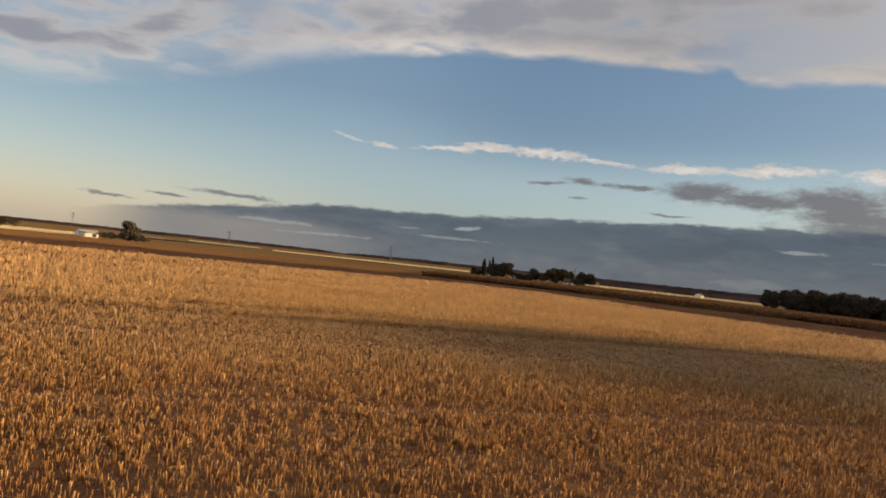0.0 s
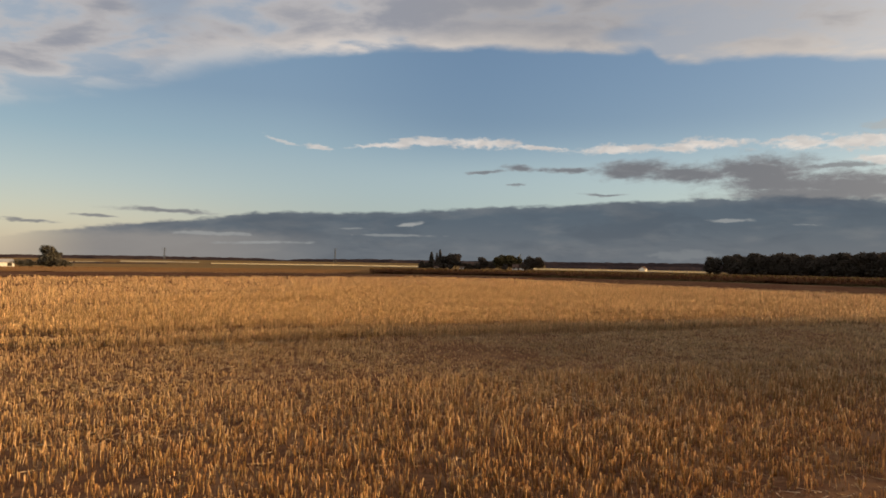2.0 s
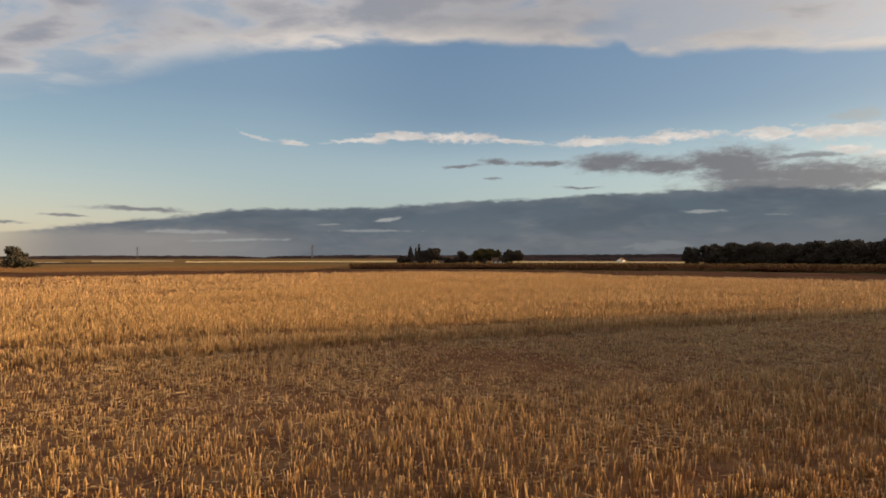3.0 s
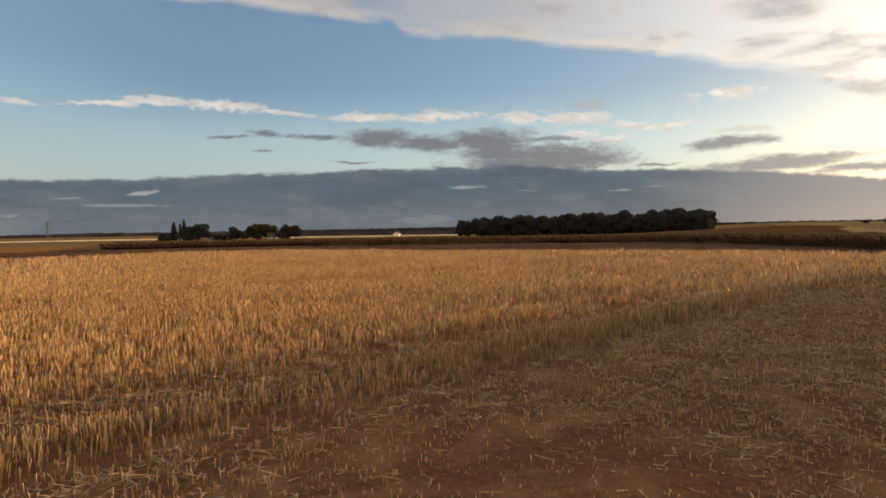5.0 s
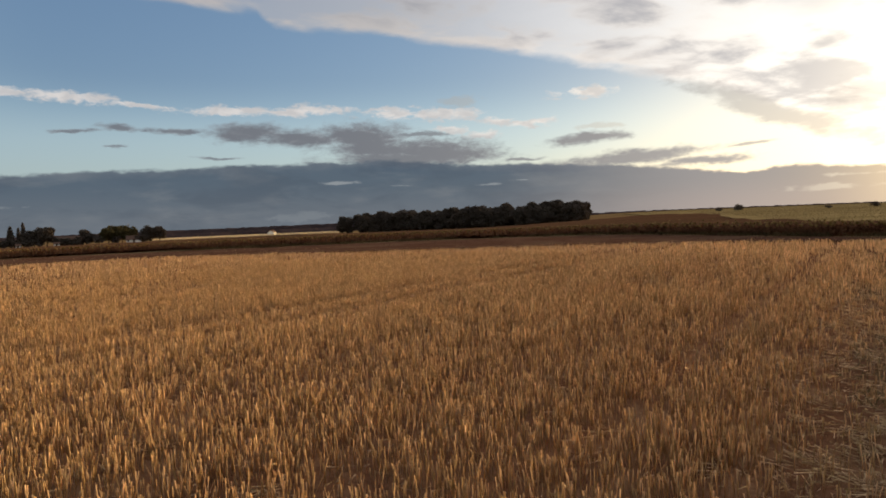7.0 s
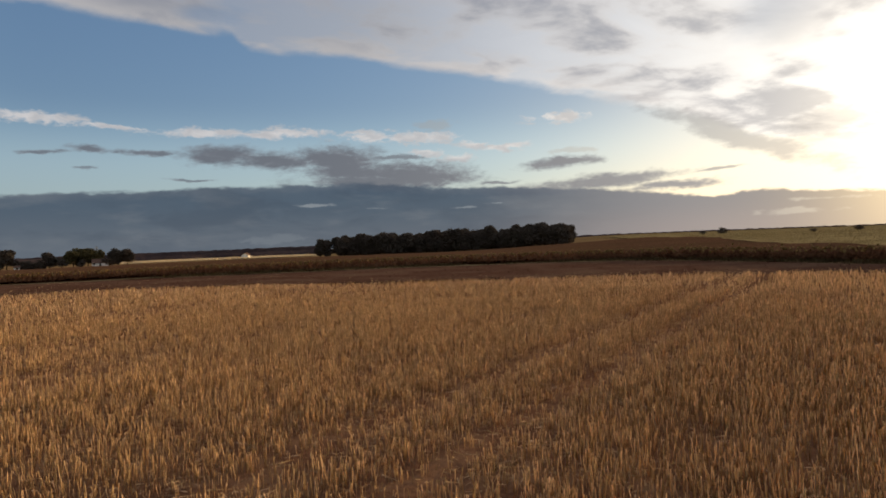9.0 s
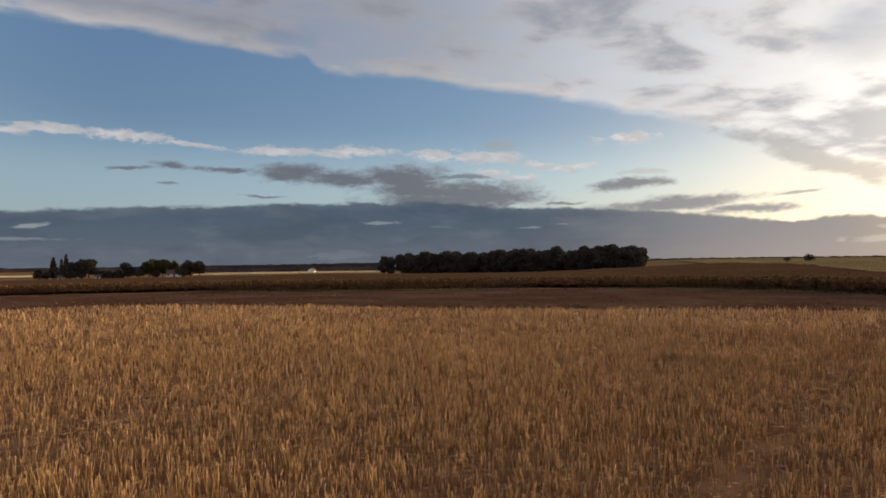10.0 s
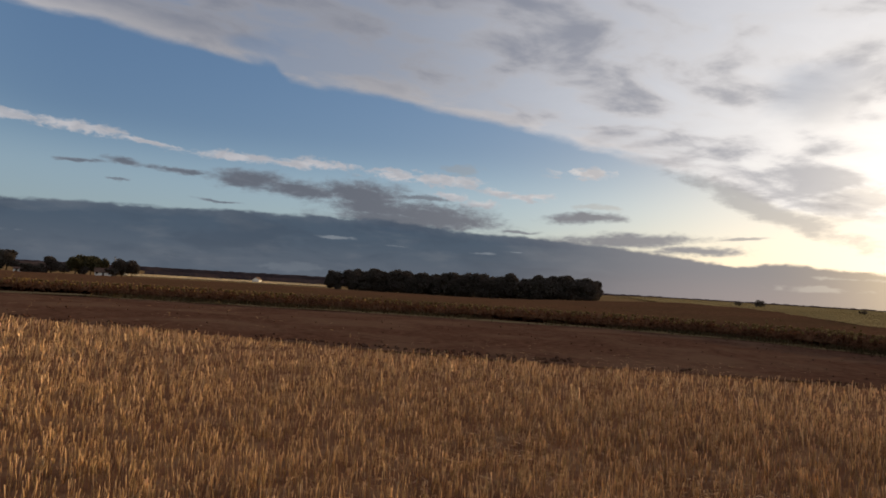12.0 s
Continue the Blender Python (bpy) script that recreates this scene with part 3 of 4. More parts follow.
def standing(x, y):
    """How thick the stubble stands, 0 to 1.3, and how high: thinner in the driven strip and in wheel tracks."""
    v = y - 0.177 * x
    patch = smooth_noise(v + 0.25 * smooth_noise(x, y, 3.5, 24), x * 0.10, 0.42, 21) * 0.62 + smooth_noise(x, y, 2.2, 22) * 0.38
    thick = 0.19 + 1.27 * patch
    high = 0.80 + 0.40 * smooth_noise(x, y, 3.0, 23)
    lane = np.clip((v - 15.5) / 2.5, 0, 1) * np.clip((25.5 - v) / 0.4, 0, 1)
    bare = np.clip((v - 18.5) / 1.0, 0, 1) * np.clip((25.5 - v) / 0.3, 0, 1)
    thick = thick * (1 - 0.22 * lane) * (1 - 0.28 * bare)
    high = high * (1 - 0.15 * lane) * (1 - 0.42 * bare)
    worn = np.clip((16.5 - v) / 4.0, 0, 1)
    thick, high = thick * (1 + 0.42 * worn), high * (1 - 0.22 * worn)
    late = np.clip((v - 33.0) / 6.0, 0, 1)
    thick, high = thick * (1 + 0.10 * late), high * (1 - 0.02 * late)
    short = np.clip((v - 43.0) / 6.0, 0, 1)
    thick, high = thick * (1 - 0.26 * short), high * (1 - 0.10 * short)
    brow = np.exp(-(((v - 26.1) / 0.6) ** 2))
    flat = np.clip((v - 26.6) / 0.5, 0, 1) * np.clip((28.6 - v) / 0.7, 0, 1) * np.clip((26.0 - x) / 8.0, 0, 1)
    thick, high = thick * (1 - 0.15 * brow) * (1 - 0.72 * flat), high * (1 + 0.12 * brow) * (1 - 0.4 * flat)
    rest = edge_y(x, EDGE) - y
    thick, high = thick * np.clip(rest / 3.0, 0.5, 1), high * np.clip(0.7 + rest / 9.0, 0.65, 1)
    track = np.exp(-(((v - 29.8) / 0.3) ** 2)) * np.clip((x - 5.0) / 5.0, 0, 1)
    thick, high = thick * (1 - 0.65 * track), high * (1 - 0.4 * track)
    for c, w in ((39.2, 0.40), (41.0, 0.40), (12.0, 0.3), (60.0, 0.35), (61.9, 0.35)):
        track = np.exp(-(((v - c) / w) ** 2))
        thick, high = thick * (1 - 0.72 * track), high * (1 - 0.4 * track)
    return thick, high


def make_stubble():
    sets, ruddy = [], []
    zones = [  # distance band from the line of flight, stalks per square metre, width, stalks in a tuft
        (0.0, 6.8, 340.0, 0.0105, 4), (6.8, 15.0, 215.0, 0.0135, 4), (15.0, 30.0, 66.0, 0.0185, 3), (30.0, 55.0, 19.0, 0.044, 1), (55.0, 200.0, 6.0, 0.085, 1),
    ]
    for near, far, density, width, tuft in zones:
        reach = min(far, 120.0)
        x, y, outward, grown = sow(-min(reach, 75) - 5, min(reach, 110) + 20, -6.0, 92.0, density, tuft)
        line = np.array([[p[1], p[2]] for p in PATH])
        gap = np.full(len(x), 1e9)
        for a, b in zip(line[:-1], line[1:]):
            ab = b - a
            s = np.clip(((x - a[0]) * ab[0] + (y - a[1]) * ab[1]) / max(ab @ ab, 1e-6), 0, 1)
            gap = np.minimum(gap, np.hypot(x - a[0] - s * ab[0], y - a[1] - s * ab[1]))
        thick, high = standing(x, y)
        gap = np.maximum(gap + RNG.normal(0, 0.22, len(x)) * gap, 0.0)
        seen = (y > -0.62 * x - 4) & (y > np.minimum(np.minimum(1.15 * x, 4 + 0.96 * x), np.minimum(13.7 + 0.466 * x, 18 + 0.2 * x)) - 3)
        keep = (gap >= near) & (gap < far) & (seen | (RNG.random(len(x)) < 0.2)) & (RNG.random(len(x)) * 1.3 < thick) & (y < edge_y(x, EDGE) - 0.3 - 0.8 * smooth_noise(x, y, 1.5, 31))
        keep &= (y > -4 + 0.5 * np.abs(x)) | (y > 0.1 * np.abs(x) + 4)
        x, y, high, outward = x[keep], y[keep], (high * grown)[keep], outward[keep]
        n = len(x)
        v = y - 0.177 * x
        h = (0.215 + 0.075 * np.clip((v - 24.5) / 1.5, 0, 1)) * high * RNG.uniform(0.55, 1.15, n)
        lean = RNG.normal(0, 0.165, (n, 2)) + outward
        bent = RNG.random(n) < 0.14
        lean[bent] *= 3.5
        h[bent] *= 0.6
        # slender stalks taper to a root well under the soil
        deep = 0.14 if near < 15 else 0.03
        z = np.full(n, -deep)
        lean *= (h / (h + deep))[:, None]
        root, wide = np.stack([x, y, z], 1), width * RNG.uniform(0.7, 1.4, n) * (1 - 0.25 * np.clip((v - 36.0) / 8.0, 0, 1) + 0.12 * np.clip((18.0 - v) / 4.0, 0, 1))
        if near < 15:
            # the headland's stubble is shorter, darker and redder
            grey = RNG.random(n) < 0.85 * np.clip((19.5 - v) / 7.0, 0, 1)
            ruddy.append(blades(root[grey], (h + deep)[grey], lean[grey], wide[grey]))
            root, h, lean, wide = root[~grey], h[~grey], lean[~grey], wide[~grey]
        sets.append(blades(root, h + deep, lean, wide) if near < 15 else stalks(root, h + deep, lean, wide, None, 2))
    for i, words in ((0, "golden cut cereal stubble standing in drilled rows"), (1, "golden stubble a few strides off, in drilled rows")):
        tagged(array_object("stubble", *sets[i], M_STRAW), words, "stubble", kind="stuff")
    for group, material, words in ((ruddy, M_STRAW_RED, "short dark reddish stubble on the headland"), (sets[2:], M_STRAW, "golden stubble farther off, closing to an even sheen")):
        verts, faces, start = [], [], 0
        for v, f in group:
            verts.append(v)
            faces.append(f + start)
            start += len(v)
        tagged(array_object("stubble", np.concatenate(verts), np.concatenate(faces), material), words, "stubble", kind="stuff")


def make_litter():
    x, y = RNG.uniform(-10, 28, 120000), RNG.uniform(4, 56, 120000)
    v = y - 0.177 * x
    lane = np.clip((v - 15.5) / 2.5, 0, 1) * np.clip((25.2 - v) / 0.8, 0, 1)
    wisp = np.exp(-(((v - 38.4) / 0.35) ** 2)) + np.exp(-(((v - 42.0) / 0.4) ** 2)) + 2.2 * np.exp(-(((v - 27.6) / 0.7) ** 2))
    want = 0.36 + 0.60 * np.clip((v - 34.0) / 5.0, 0, 1) + 0.8 * lane + 0.60 * wisp + 0.5 * (smooth_noise(x, y, 1.6, 41) > 0.66)
    keep = RNG.random(len(x)) < want * 0.75
    x, y = x[keep], y[keep]
    # more of it where the straw was dropped in the driven strip
    x2, v2 = RNG.uniform(-4, 20, 60000), RNG.uniform(16.0, 25.4, 60000)
    heap = smooth_noise(x2, v2, 0.7, 43) * 0.55 + smooth_noise(x2 + v2 * 0.4, v2 - x2 * 0.3, 2.3, 44) * 0.45
    more = RNG.random(len(x2)) < np.clip((heap - 0.42) * 3.0, 0.14, 0.7)
    x, y = np.r_[x, x2[more]], np.r_[y, (v2 + 0.177 * x2)[more]]
    long = 0.03 + 0.30 * RNG.random(len(x)) ** 2.2
    a = RNG.random(len(x)) * 2 * np.pi
    # wisps of longer straw, a dozen together, dropped beside the standing edge and among the stubble
    k = 900
    cx = RNG.uniform(-4, 24, k)
    cv = np.concatenate([RNG.normal(25.0, 0.5, k // 4), RNG.normal(27.5, 0.6, k // 3), RNG.uniform(17.0, 50.0, k - k // 4 - k // 3)])
    turn = RNG.random(k) * np.pi
    each = 11
    x = np.r_[x, np.repeat(cx, each) + RNG.normal(0, 0.09, k * each)]
    y = np.r_[y, np.repeat(cv + 0.177 * cx, each) + RNG.normal(0, 0.07, k * each)]
    a = np.r_[a, np.repeat(turn, each) + RNG.normal(0, 0.45, k * each)]
    long = np.r_[long, RNG.uniform(0.12, 0.36, k * each)]
    n = len(x)
    axis = np.stack([np.cos(a), np.sin(a), RNG.normal(0.04, 0.12, n)], -1)
    base = np.stack([x, y, RNG.uniform(0.015, 0.05, n)], 1)
    thick = RNG.uniform(0.007, 0.016, n)
    ob = array_object("straw_litter", *blades(base, long, None, thick, axis), M_LITTER)
    tagged(ob, "pale loose straw lying between the stubble", "straw", kind="stuff")


def far_stalks(name, a, d, n, h, w, material, words):
    """Coarse tufts on a far field, so that low sun finds upright straw there."""
    az, r = np.radians(RNG.uniform(a[0], a[1], n)), np.sqrt(RNG.uniform(d[0] ** 2, d[1] ** 2, n))
    x, y = r * np.sin(az), r * np.cos(az)
    base = np.stack([x, y, lie(x, y) - 0.02], 1)
    tagged(array_object(name, *stalks(base, h * RNG.uniform(0.7, 1.2, n), RNG.normal(0, 0.1, (n, 2)), w * RNG.uniform(0.6, 1.4, n)), material), words, "stubble", kind="stuff")


make_stubble()
make_litter()
far_stalks("far_stubble", (18.5, 33.6), (560, 850), 13000, 0.55, 0.5, M_PALE, "pale sunlit stubble on a distant field")
far_stalks("far_stubble", (-10.0, 9.0), (720, 1000), 9000, 0.5, 0.5, M_PALE, "pale sunlit stubble on a distant field")
far_stalks("far_stubble", (-34.0, -24.6), (335, 520), 7000, 0.4, 0.35, M_PALE, "pale sunlit stubble on a distant field")
far_stalks("far_grass", (58.0, 88.0), (380, 900), 14000, 0.22, 0.3, M_GREEN, "yellowish grass on the rising field")
far_stalks("pasture_grass", (62.5, 84.0), (85, 380), 20000, 0.16, 0.12, M_GREEN, "short yellowish grass on the rising field")
far_stalks("olive_grass", (-40.0, 7.0), (128, 300), 14000, 0.10, 0.10, M_OLIVE, "low olive-brown growth on the fallow field")

# ---- sunflowers ----


def leaf_ring(rng, n, stem_h, size):
    """Drooping leaves round a stem: verts and triangles."""
    verts, faces = [], []
    for i in range(n):
        a, z = rng.uniform(0, 6.28), rng.uniform(0.3, 0.85) * stem_h
        l, w, d = size * rng.uniform(0.7, 1.2), size * rng.uniform(0.25, 0.4), rng.uniform(0.2, 0.8)
        c, s = math.cos(a), math.sin(a)
        k = len(verts)
        for r, o, dz in ((0.01, 0, 0.0), (l * 0.5, w, -d * l * 0.15), (l, 0, -d * l), (l * 0.5, -w, -d * l * 0.15), (l * 0.55, 0, 0.03)):
            verts.append((c * r - s * o, s * r + c * o, z + dz))
        faces += [(k, k + 1, k + 4), (k + 1, k + 2, k + 4), (k + 2, k + 3, k + 4), (k + 3, k, k + 4)]
    return verts, faces


def head_disc(rng, height, radius):
    """A nodding seed head, a shallow dish with a rim of bracts."""
    a, tip = rng.uniform(0, 6.28), rng.uniform(0.5, 1.1)
    m = Matrix.Translation((0.09 * math.cos(a), 0.09 * math.sin(a), height)) @ Matrix.Rotation(a, 4, "Z") @ Matrix.Rotation(tip + 1.2, 4, "Y")
    n, verts, faces = 8, [], []
    for r, z in ((0.0, 0.03), (radius * 0.75, 0.035), (radius, 0.0), (radius * 0.4, -0.05)):
        for i in range(n if r else 1):
            t = 2 * math.pi * i / n
            verts.append(tuple(m @ Vector((r * math.cos(t) * (1 + 0.12 * (i % 2)), r * math.sin(t) * (1 + 0.12 * (i % 2)), z))))
    for i in range(n):
        j = (i + 1) % n
        faces.append((0, 1 + i, 1 + j))
        for b in (1, 1 + n):
            faces.append((b + i, b + n + i, b + n + j, b + j))
    faces.append(tuple(1 + 2 * n + i for i in range(n))[::-1])
    return verts, faces


def stem_tube(height, nod):
    verts, faces = [], []
    rings = ((0, 0, 0, 0.016), (0.01, 0, height * 0.6, 0.013), (0.03, 0.01, height * 0.97, 0.011), (0.03 + nod, 0.01, height, 0.010))
    for x, y, z, r in rings:
        verts += [(x + r * math.cos(t * 1.5708), y + r * math.sin(t * 1.5708), z) for t in range(4)]
    for b in range(0, 12, 4):
        faces += [(b + i, b + (i + 1) % 4, b + 4 + (i + 1) % 4, b + 4 + i) for i in range(4)]
    return verts, faces


def make_sunflower(seed):
    rng = random.Random(seed)
    h = rng.uniform(0.80, 1.12)
    plant = tagged(new("sunflower"), "withered brown sunflower with a nodding seed head", "sunflower", "sunflowers along the verge")
    mesh_object("stem", *stem_tube(h, 0.08), M_PLANT, plant)
    mesh_object("leaves", *leaf_ring(rng, 8, h, 0.24), M_PLANT, plant)
    tagged(mesh_object("head", *head_disc(rng, h, rng.uniform(0.09, 0.13)), M_HEAD, plant), "dry yellowish seed head")
    return plant


def make_sunflower_field():
    kinds = [make_sunflower(s) for s in range(6)]
    a, b = polyline(SUNF_NEAR, 400), polyline(SUNF_FAR, 400)
    rng = random.Random(5)
    # plants that stand singly along the verge
    line = polyline([p for p in SUNF_NEAR if 15 < p[0] < 100], 290)
    for i, (x, y) in enumerate(line):
        x, y = x + rng.uniform(-0.3, 0.7), y + rng.uniform(-0.2, 1.1)
        m = pose(x, y, float(lie(x, y)) - 0.02, rng.uniform(-6, 6), rng.uniform(-6, 6), rng.uniform(0, 360))
        if i < 6:
            kinds[i].matrix_basis = m
        else:
            copy_thing(kinds[i % 6], m)
    # the mass of the field behind them
    stock = []
    for s in range(10):
        r = random.Random(100 + s)
        h = r.uniform(0.8, 1.15)
        body_v, body_f = [], []
        for v, f in (stem_tube(h, 0.08), leaf_ring(r, 7, h, 0.28)):
            k = len(body_v)
            body_v += v
            body_f += [tuple(i + k for i in face) for face in f]
        stock.append((np.array(body_v), body_f, *map(lambda q: q, head_disc(r, h, r.uniform(0.09, 0.13)))))
    n = 3600
    u = RNG.random(n)
    w = np.r_[RNG.uniform(0.002, 0.030, n * 9 // 10), RNG.uniform(0.03, 0.3, n - n * 9 // 10)]
    i = (u * 399).astype(int)
    xy = a[i] * (1 - w[:, None]) + b[i] * w[:, None] + RNG.normal(0, 0.15, (n, 2))
    keep = (xy[:, 0] > 8) & (xy[:, 0] < 190)
    xy = xy[keep]
    z = lie(xy[:, 0], xy[:, 1])
    for name, col, mat, words in (("sunflower_plants", 0, M_PLANT, "mass of withered brown sunflower plants"), ("sunflower_heads", 2, M_HEAD, "dry nodding seed heads over the sunflower field")):
        verts, faces, k = [], [], 0
        for j, (x, y) in enumerate(xy):
            if col == 2 and j % 5 > 1:
                continue
            v, f = np.array(stock[j % 10][col]), stock[j % 10][col + 1]
            t = (j * 2.399) % 6.283
            c, s = math.cos(t), math.sin(t)
            verts.append(np.stack([x + c * v[:, 0] - s * v[:, 1], y + s * v[:, 0] + c * v[:, 1], z[j] + v[:, 2]], 1))
            faces += [tuple(q + k for q in face) for face in f]
            k += len(v)
        tagged(mesh_object(name, np.concatenate(verts).tolist(), faces, mat), words, "sunflower field", kind="stuff")
    # leafy canopy that closes the field in the distance
    a, b = polyline([(x + 0.8, y + 1.4) for x, y in SUNF_NEAR], 200), polyline(SUNF_FAR, 200)
    m = 110
    t = (np.linspace(0, 1, m) ** 1.8)[:, None, None]
    p = a[None] * (1 - t) + b[None] * t
    x, y = p[..., 0], p[..., 1]
    z = lie(x, y) + 0.28 + 0.62 * np.clip(t[..., 0] * 45, 0, 1) ** 0.7 + 0.14 * RNG.random(x.shape) * np.clip(t[..., 0] * 20, 0.35, 1) + 0.3 * (smooth_noise(x, y, 9.0, 51) - 0.5)
    idx = np.arange((m - 1) * 200).reshape(m - 1, 200)[:, :-1].ravel()
    ob = array_object("sunflower_leaves", np.stack([x, y, z], -1).reshape(-1, 3), np.stack([idx, idx + 1, idx + 201, idx + 200], 1), M_SUNFLOWER)
    tagged(ob, "reddish-brown withered leaves closing over the sunflower field", "sunflower field", kind="stuff")


make_sunflower_field()

# ---- trees ----


def crown_mesh(rng, blobs, n, size):
    """Small folded leaf clumps over and inside a few lobes (x, y, z, rx, ry, rz)."""
    verts, faces = [], []
    weight = [b[3] * b[5] for b in blobs]
    for _ in range(n):
        cx, cy, cz, rx, ry, rz = rng.choices(blobs, weight)[0]
        d = Vector((rng.gauss(0, 1), rng.gauss(0, 1), rng.gauss(0, 1))).normalized()
        r = rng.uniform(0.55, 1.06) if rng.random() < 0.8 else rng.uniform(0.2, 0.6)
        p = Vector((cx + d.x * rx * r, cy + d.y * ry * r, cz + d.z * rz * r))
        q = Matrix.Rotation(rng.uniform(0, 6.28), 3, "Z") @ Matrix.Rotation(rng.uniform(-1.2, 1.2), 3, "X")
        s = size * rng.uniform(0.6, 1.3)
        k = len(verts)
        for v in ((-s, 0, 0), (0, -s * 0.7, 0.25 * s), (s, 0, 0), (0, s * 0.7, 0.25 * s)):
            verts.append(tuple(p + q @ Vector(v)))
        faces += [(k, k + 1, k + 3), (k + 1, k + 2, k + 3)]
    return verts, faces


def limb(bm, a, b, ra, rb):
    a, b = Vector(a), Vector(b)
    q = (b - a).to_track_quat("Z", "Y").to_matrix().to_4x4()
    bmesh.ops.create_cone(bm, cap_ends=True, segments=7, radius1=ra, radius2=rb, depth=(b - a).length, matrix=Matrix.Translation((a + b) / 2) @ q)


def make_tree(seed, h, spread, label, style="round", material=None, leaves=7500):
    rng = random.Random(seed)
    tree = tagged(new("tree"), label, "tree")
    bm = bmesh.new()
    bole = h * (0.16 if style == "round" else 0.07)
    limb(bm, (0, 0, -0.4), (0.1, 0.05, bole), h * 0.028, h * 0.022)
    limb(bm, (0.1, 0.05, bole * 0.96), (0.0, 0.1, h * 0.8), h * 0.022, h * 0.005)
    blobs = []
    if style == "poplar":
        for i in range(7):
            z = h * (0.14 + 0.12 * i)
            r = spread * (0.75, 1.0, 1.0, 0.95, 0.8, 0.6, 0.35)[i]
            blobs.append((rng.uniform(-0.15, 0.15), rng.uniform(-0.15, 0.15), z, r, r, h * 0.09))
    else:
        if style == "dome":
            blobs.append((0, 0, h * 0.26, spread * 0.8, spread * 0.8, h * 0.2))
        for i in range(11):
            a, e = rng.uniform(0, 6.28), rng.uniform(0.22, 0.84) if style == "round" else 0.14 + 0.055 * i
            r = spread * (1 - abs(e - 0.5) * 1.25) * rng.uniform(0.35, 0.75)
            c = (r * math.cos(a), r * math.sin(a), h * e)
            blobs.append((*c, spread * rng.uniform(0.34, 0.5), spread * rng.uniform(0.34, 0.5), h * rng.uniform(0.12, 0.19)))
            limb(bm, (0.05, 0.05, h * e * 0.55), c, h * 0.010, h * 0.003)
        blobs.append((0, 0, h * 0.55, spread * 0.6, spread * 0.6, h * 0.28))
    part("trunk", bm, M_BARK, tree)
    mesh_object("crown", *crown_mesh(rng, blobs, leaves, h * 0.034), material or M_LEAF, tree)
    return tree


def make_bush(seed, h, spread, label, material=None, leaves=900, dense=False):
    rng = random.Random(seed)
    bush = tagged(new("bush"), label, "bush")
    bm = bmesh.new()
    for i in range(5):
        a = i * 1.3 + rng.uniform(-0.3, 0.3)
        limb(bm, (0.1 * math.cos(a), 0.1 * math.sin(a), -0.2), (spread * 0.5 * math.cos(a), spread * 0.5 * math.sin(a), h * 0.6), 0.06, 0.02)
    part("branches", bm, M_BARK, bush)
    blobs = [(rng.uniform(-0.5, 0.5) * spread, rng.uniform(-0.5, 0.5) * spread, h * rng.uniform(0.3, 0.62), spread * 0.5, spread * 0.5, h * 0.34) for _ in range(6)]
    if dense:
        blobs = [(rng.uniform(-0.3, 0.3) * spread, rng.uniform(-0.3, 0.3) * spread, h * z, spread * 0.75, spread * 0.75, h * 0.22) for z in (0.12, 0.25, 0.4, 0.52, 0.64, 0.72, 0.77, 0.77, 0.77)]
    mesh_object("foliage", *crown_mesh(rng, blobs, leaves, h * 0.08), material or M_LEAF, bush)
    return bush


def at_bearing(eye, az, d):
    x, y = eye[0] + d * math.sin(radians(az)), eye[1] + d * math.cos(radians(az))
    return x, y, float(lie(x, y))


def set_down(ob, x, y, turn=0.0, size=1.0):
    ob.matrix_basis = pose(x, y, float(lie(x, y)) - 0.05, 0, 0, turn) @ Matrix.Diagonal((size, size, size, 1))
    return ob


def make_wood():
    kinds = [make_tree(s, 11.5, 4.6 + 0.5 * (s % 3), "dense dark green broadleaf tree at the edge of the wood") for s in range(4)]
    for k in kinds:
        tagged(k, group="trees of the wood")
    rng = random.Random(8)
    a, b = Vector((204.5, 319.5)), Vector((264.5, 196.0))
    deep = Vector((b.y - a.y, a.x - b.x)).normalized() * -1
    used = 0
    for row in range(4):
        count = 27 if row == 0 else 22
        for i in range(count):
            f = (i + rng.uniform(0.2, 0.8)) / count
            if row and f < 0.08:
                continue
            if row == 0 and 0.075 < f < 0.105:
                continue
            p = a.lerp(b, f) + deep * (row * 7.5 + rng.uniform(-2, 2))
            size = rng.uniform(0.78, 1.12) * (0.86 + 0.16 * min(1, f * 5)) * (1.1 if abs(f - 0.70) < 0.025 and row == 1 else 1.0)
            if f > 0.97:
                size *= 0.85
            if used < 4:
                set_down(kinds[used], p.x, p.y, rng.uniform(0, 360), size)
            else:
                copy = copy_thing(kinds[used % 4], Matrix.Identity(4))
                copy.scale = (1, 1, 1)
                set_down(copy, p.x, p.y, rng.uniform(0, 360), size)
            used += 1
    under = make_bush(77, 4.6, 4.2, "dark undergrowth along the foot of the wood", leaves=1100)
    tagged(under, group="undergrowth of the wood")
    for i in range(25):
        f = 0.10 + 0.9 * (i + 0.5) / 25
        p = a.lerp(b, f) + deep * (2.0 + (i % 3) * 2.5)
        ob = under if i == 0 else copy_thing(under, Matrix.Identity(4))
        ob.scale = (1, 1, 1)
        set_down(ob, p.x, p.y, i * 77.0, 1.0)


make_wood()


